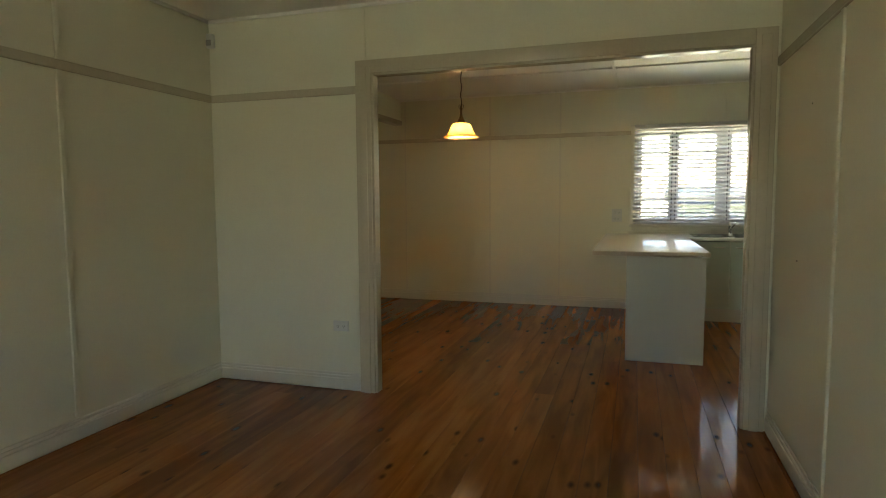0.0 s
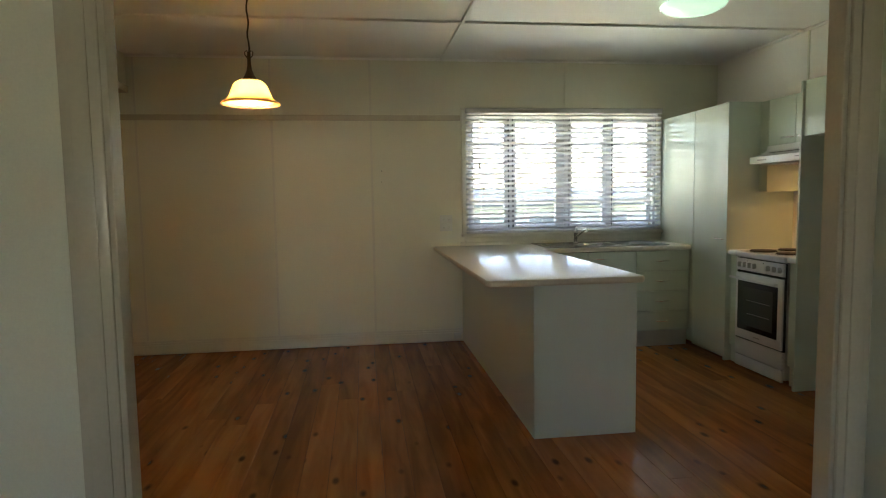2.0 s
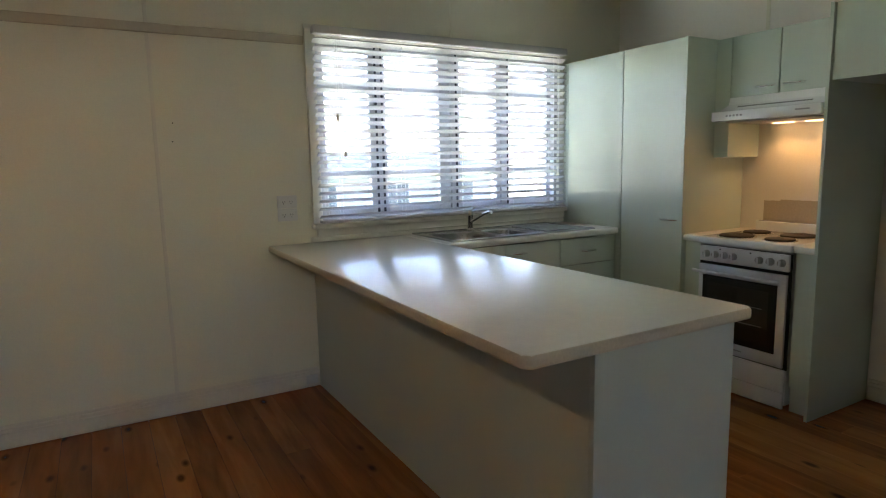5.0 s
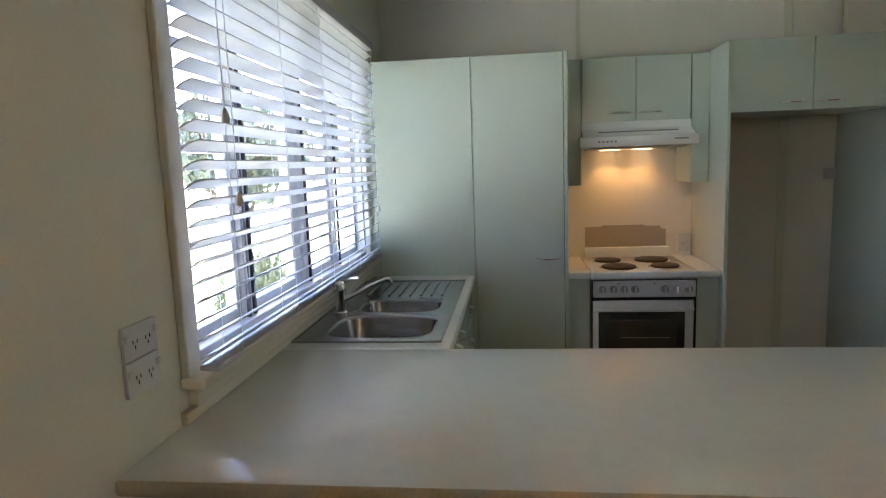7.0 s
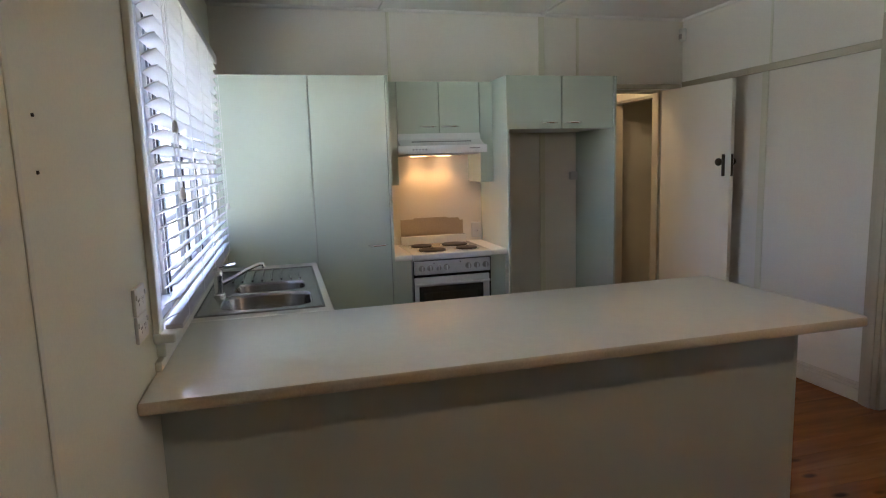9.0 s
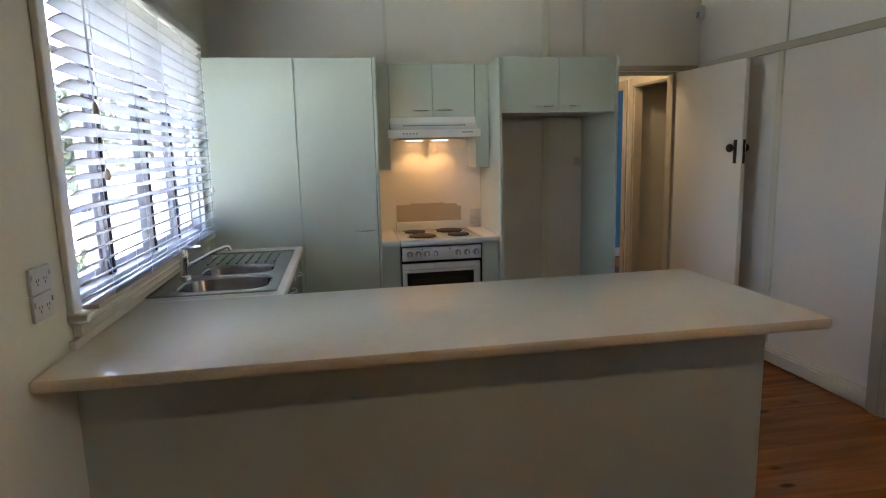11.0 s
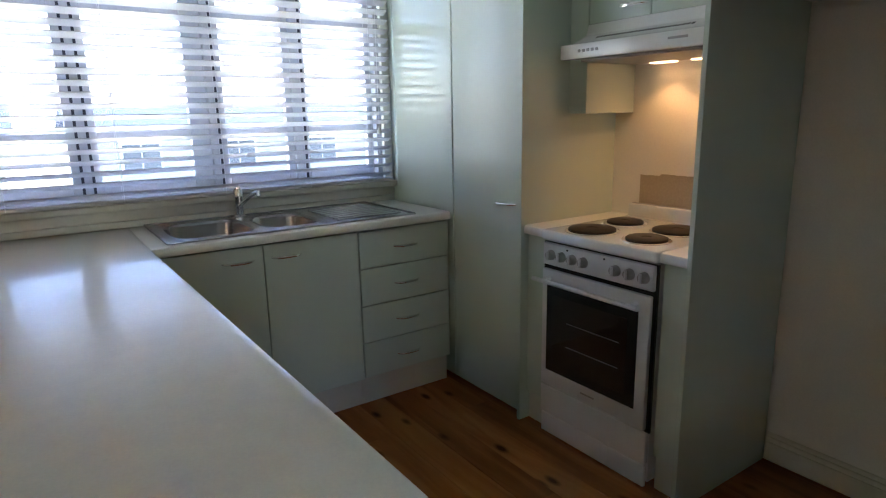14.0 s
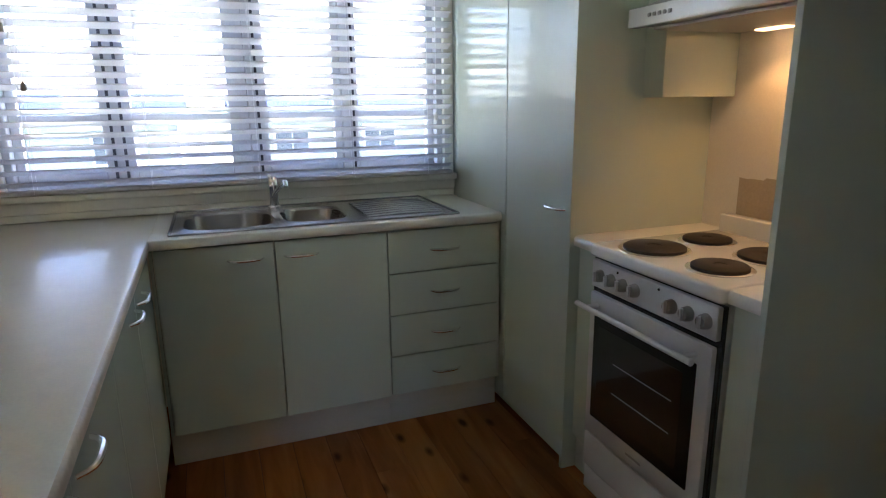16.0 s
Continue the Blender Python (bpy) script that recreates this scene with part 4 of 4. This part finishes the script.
socket("power_point", "-y", (-0.19, WN, 1.079), 0.116, 0.074, [(-0.022, -0.004), (0.022, -0.004)], "white double power point on the cream wall")
socket("power_point", "-y", (-1.92, PS, 0.455), 0.116, 0.072, [(-0.022, -0.004), (0.022, -0.004)], "white double power point above the skirting board")
socket("power_point", "-x", (WE, 5.66, 0.985), 0.075, 0.115, [(0.0, -0.01)], "white power point beside the stove", 0.025)
socket("power_point", "-x", (WE, 4.86, 0.246), 0.116, 0.074, [(-0.022, -0.004), (0.022, -0.004)], "white double power point low in the fridge bay", 0.03)
socket("power_point", "-x", (WE, 4.835, 1.374), 0.06, 0.066, [], "small white switch plate in the fridge bay", 0.035)
socket("power_point", "-y", (-0.10, WN - 0.016, 0.055), 0.07, 0.055, [], "small white outlet plate on the skirting board")


def plaster_patch():
    rnd = random.Random(3)
    n = 40
    low = [(6.25 - 0.49 * i / n, 0.945) for i in range(n + 1)]
    top = [(6.25 - 0.49 * i / n, 1.088 + rnd.uniform(-0.0015, 0.0015) + (0.008 if 8 < i < 30 else 0) - (0.02 if i > 37 else 0)) for i in range(n, -1, -1)]
    bm = prism(low + top, "x", WE - 0.0025, WE - 0.0005)
    whole("plaster_patch", bm, PATCH, "bare brown plaster patch on the cream splashback", "wall patch", smooth=False)


plaster_patch()


def detector(at, turn):
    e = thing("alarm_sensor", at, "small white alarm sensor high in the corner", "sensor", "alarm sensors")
    x, y, z = at
    part("casing", box(x - 0.028, x + 0.028, y - 0.025, y + 0.018, z - 0.05, z + 0.05, 0.012, 3), PLASTIC, e)
    part("lens", box(x - 0.02, x + 0.02, y - 0.029 if turn < 0 else y + 0.016, y - 0.024 if turn < 0 else y + 0.022, z - 0.035, z + 0.005, 0.004, 2), GREYPL, e)


detector((-2.895, 3.735, 2.462), -1)
detector((2.455, 3.862, 2.478), 1)



def air_conditioner():
    e = thing("air_conditioner", (8.1, 4.55, 2.22), "white split air conditioner high on the bedroom wall", "air conditioner")
    part("casing", box(7.98, 8.199, 4.14, 4.96, 2.22, 2.50, 0.02, 3), WHITE, e)
    part("outlet_slot", box(7.976, 8.0, 4.19, 4.91, 2.245, 2.275, 0.004, 1), BLACK, e)


air_conditioner()


def nail(at, way):
    """A small dark nail in a wall."""
    x, y, z = at
    prof = [(0.0, 0.0), (0.0035, 0.0), (0.0035, 0.003), (0.0, 0.0045)]
    bm = lathe([(r, -h) for r, h in prof], (x, y, z), 10, way)
    whole("nail", bm, BRONZE, "small dark nail remaining in the painted wall", "nail", "nails in the walls")


for at, way in (((-0.775, WN, 1.602), "y"), ((-0.782, WN, 1.504), "y"), ((LE, 3.088, 1.74), "x"), ((LE, 3.241, 1.028), "x")):
    nail(at, way)

# ---- outside ----
ground = whole("ground", box(-250, 250, -60, 400, -1.8, -1.6), GRASS, "", "", "", "structure", smooth=False)


def rail_fence(y, x0, x1):
    e = thing("rail_fence", ((x0 + x1) / 2, y, -1.6), "white timber post and rail fence across the lawn", "fence")
    for k in range(4):
        z = -1.25 + k * 0.42
        part("rail", box(x0, x1, y, y + 0.03, z, z + 0.12), FENCE, e)
    x = x0
    while x < x1:
        part("post", box(x, x + 0.1, y + 0.03, y + 0.12, -1.6, 0.2), FENCE, e)
        x += 2.0


rail_fence(16.0, -12.0, 3.0)


def house(at, w, d, h, rise, label):
    """A low house, its ridge along x, with the eaves in front."""
    x, y, z = at
    e = thing("house", at, label, "house", "neighbouring houses")
    part("wall", box(x - w / 2, x + w / 2, y, y + d, z, z + h), CLAD, e)
    part("roof", prism([(y - 0.6, z + h), (y + d + 0.6, z + h), (y + d / 2, z + h + rise)], "x", x - w / 2 - 0.5, x + w / 2 + 0.5), ROOF, e)
    part("gutter", box(x - w / 2 - 0.5, x + w / 2 + 0.5, y - 0.72, y - 0.6, z + h - 0.12, z + h + 0.02), ROOF, e)
    k = int(w / 3.2)
    for i in range(k):
        wx = x - w / 2 + (i + 0.5) * w / k
        win = part("window", box(wx - 0.7, wx + 0.7, y - 0.06, y + 0.02, z + 1.1, z + 2.2), FENCE, e)
        for j in range(2):
            part("pane", box(wx - 0.62 + j * 0.64, wx - 0.02 + j * 0.64, y - 0.08, y - 0.061, z + 1.18, z + 2.12), HAZEPANE, win)


house((-7.0, 27.0, -1.6), 13.0, 7.0, 2.7, 0.75, "grey-green clad neighbouring house with a low grey roof")
house((9.0, 29.0, -1.6), 14.0, 7.0, 2.7, 0.75, "grey-green clad neighbouring house with a low grey roof")


def east_house():
    """The near neighbour, its long side towards this house."""
    x, y0, y1, z = 11.5, 1.0, 10.4, -1.6
    e = thing("house", (x, y0, z), "lilac-grey clad neighbouring house with white windows", "house", "neighbouring houses")
    part("wall", box(x, x + 7, y0, y1, z, z + 4.6), LILAC, e)
    part("roof", prism([(x - 0.6, z + 4.6), (x + 7.6, z + 4.6), (x + 3.5, z + 6.2)], "y", y0 - 0.5, y1 + 0.5), ROOF, e)
    for k in range(10):
        part("weatherboard", box(x - 0.02, x - 0.001, y0, y1, z + 0.4 + k * 0.42, z + 0.43 + k * 0.42), LILAC, e)
    for wy in (2.6, 5.0, 7.2, 9.2):
        win = part("window", box(x - 0.08, x - 0.021, wy - 0.55, wy + 0.55, z + 2.2, z + 3.9), FENCE, e)
        for j in range(2):
            part("pane", box(x - 0.1, x - 0.081, wy - 0.46 + j * 0.48, wy - 0.02 + j * 0.48, z + 2.3, z + 3.8), HAZEPANE, win)


east_house()


def tree(at, h, r, seed):
    rnd = random.Random(seed)
    x, y, z = at
    e = thing("tree", at, "leafy green tree behind the lawn", "tree", "garden trees")
    bm = tube([(x, y, z), (x + 0.1, y, z + h * 0.3), (x, y + 0.1, z + h * 0.6)], [0.16, 0.12, 0.07], 10)
    for k in range(6):
        a = k * 1.05
        tube([(x, y, z + h * (0.35 + 0.04 * k)), (x + 0.5 * r * math.cos(a), y + 0.5 * r * math.sin(a), z + h * (0.55 + 0.05 * k)), (x + 0.8 * r * math.cos(a), y + 0.8 * r * math.sin(a), z + h * (0.65 + 0.05 * k))], [0.06, 0.04, 0.02], 6, bm)
    part("trunk", bm, BARK, e)
    verts, faces = [], []
    for k in range(2600):
        v = Vector((rnd.gauss(0, 1), rnd.gauss(0, 1), rnd.gauss(0, 1))).normalized() * r * rnd.uniform(0.45, 1.0)
        lump = 0.75 + 0.5 * noise.noise(v * 1.2 + Vector((seed * 7, 0, 0)))
        c = Vector((x, y, z + h * 0.72)) + Vector((v.x * lump, v.y * lump, v.z * 0.75 * lump))
        q = Euler((rnd.uniform(0, 6), rnd.uniform(0, 6), rnd.uniform(0, 6))).to_matrix()
        s = rnd.uniform(0.07, 0.16)
        i = len(verts)
        verts += [c + q @ Vector(p) for p in ((-s, 0, 0), (0, -s * 0.5, 0.02), (s, 0, 0), (0, s * 0.5, 0.02))]
        faces.append((i, i + 1, i + 2, i + 3))
    me = bpy.data.meshes.new("crown")
    me.from_pydata([tuple(v - Vector(at)) for v in verts], [], faces)
    me.materials.append(LEAF)
    ob = new("crown", me)
    ob.parent = e


tree((14.0, 10.6, -1.6), 5.6, 1.8, 1)
tree((10.6, 12.3, -1.6), 5.0, 1.9, 5)
tree((18.5, 11.6, -1.6), 6.2, 2.2, 2)
tree((25.0, 12.5, -1.6), 6.5, 2.6, 3)


def bush(at, r, seed):
    rnd = random.Random(seed)
    e = thing("bush", at, "rounded yellow-green garden bush on the lawn", "bush", "garden bushes")
    x, y, z = at
    bm = bmesh.new()
    for k in range(5):
        a = k * 1.3
        tube([(x, y, z), (x + 0.4 * r * math.cos(a), y + 0.4 * r * math.sin(a), z + 0.9 * r)], [0.03, 0.012], 6, bm)
    part("stems", bm, BARK, e)
    verts, faces = [], []
    for k in range(1500):
        v = Vector((rnd.gauss(0, 1), rnd.gauss(0, 1), abs(rnd.gauss(0, 1)))).normalized() * r * rnd.uniform(0.5, 1.0)
        v *= 0.8 + 0.4 * noise.noise(v * 2 + Vector((seed, 0, 0)))
        q = Euler((rnd.uniform(0, 6), rnd.uniform(0, 6), rnd.uniform(0, 6))).to_matrix()
        w = rnd.uniform(0.05, 0.1)
        i = len(verts)
        verts += [v + Vector((0, 0, 0.1)) + q @ Vector(u) for u in ((-w, 0, 0), (0, -w * 0.5, 0.015), (w, 0, 0), (0, w * 0.5, 0.015))]
        faces.append((i, i + 1, i + 2, i + 3))
    me = bpy.data.meshes.new("foliage")
    me.from_pydata([tuple(v) for v in verts], [], faces)
    me.materials.append(BUSHLEAF)
    ob = new("foliage", me)
    ob.parent = e


bush((11.6, 12.6, -1.6), 1.0, 1)
bush((13.6, 13.4, -1.6), 1.2, 2)
bush((9.4, 11.8, -1.6), 0.8, 3)

# ---- floor boards ----
floor = whole("floor", box(-4.6, 8.2, LS, WN, -0.12, -0.012), SUBFLOOR, "", "", "", "structure", smooth=False)
PLANKS = {}


def plank_mesh(length, width):
    key = (round(length, 3), round(width, 4))
    if key not in PLANKS:
        bm = box(0.0007, width - 0.0007, 0.0005, length - 0.0005, -0.0118, 0.0, 0.0009, 1)
        me = bpy.data.meshes.new("plank")
        bm.to_mesh(me)
        bm.free()
        me.materials.append(BOARDS)
        PLANKS[key] = me
    return PLANKS[key]


def lay(x0, x1, y0, y1, width, lengths):
    rnd = random.Random(5)
    x = x0
    while x < x1 - 0.01:
        w = min(width, x1 - x)
        y = y0
        first = True
        while y < y1 - 0.01:
            ln = rnd.choice(lengths)
            if first:
                ln *= rnd.choice((0.4, 0.6, 0.8, 1.0))
                first = False
            if y1 - y - ln < 0.5:
                ln = y1 - y
            ln = min(ln, y1 - y)
            ob = new("plank", plank_mesh(ln, w))
            ob.parent = floor
            ob.location = Vector((x, y, 0)) - BASE[floor]
            y += ln
        x += width


lay(LW - 0.1 - 0.134 * 12, LW - 0.1, PS, WN, 0.134, (3.6, 4.2, 4.8, 5.4))
lay(LW - 0.1, LW - 0.1 + 0.134 * 29, LS, WN, 0.134, (3.6, 4.2, 4.8, 5.4))
lay(LW - 0.1 + 0.134 * 29, WE + 0.04, PS, WN, 0.134, (3.6, 4.2, 4.8, 5.4))
lay(WE + 0.04, 8.2, 3.83, 5.0, 0.134, (1.17,))
lay(WE + 0.04, 5.6, 2.4, 3.83, 0.134, (1.43,))
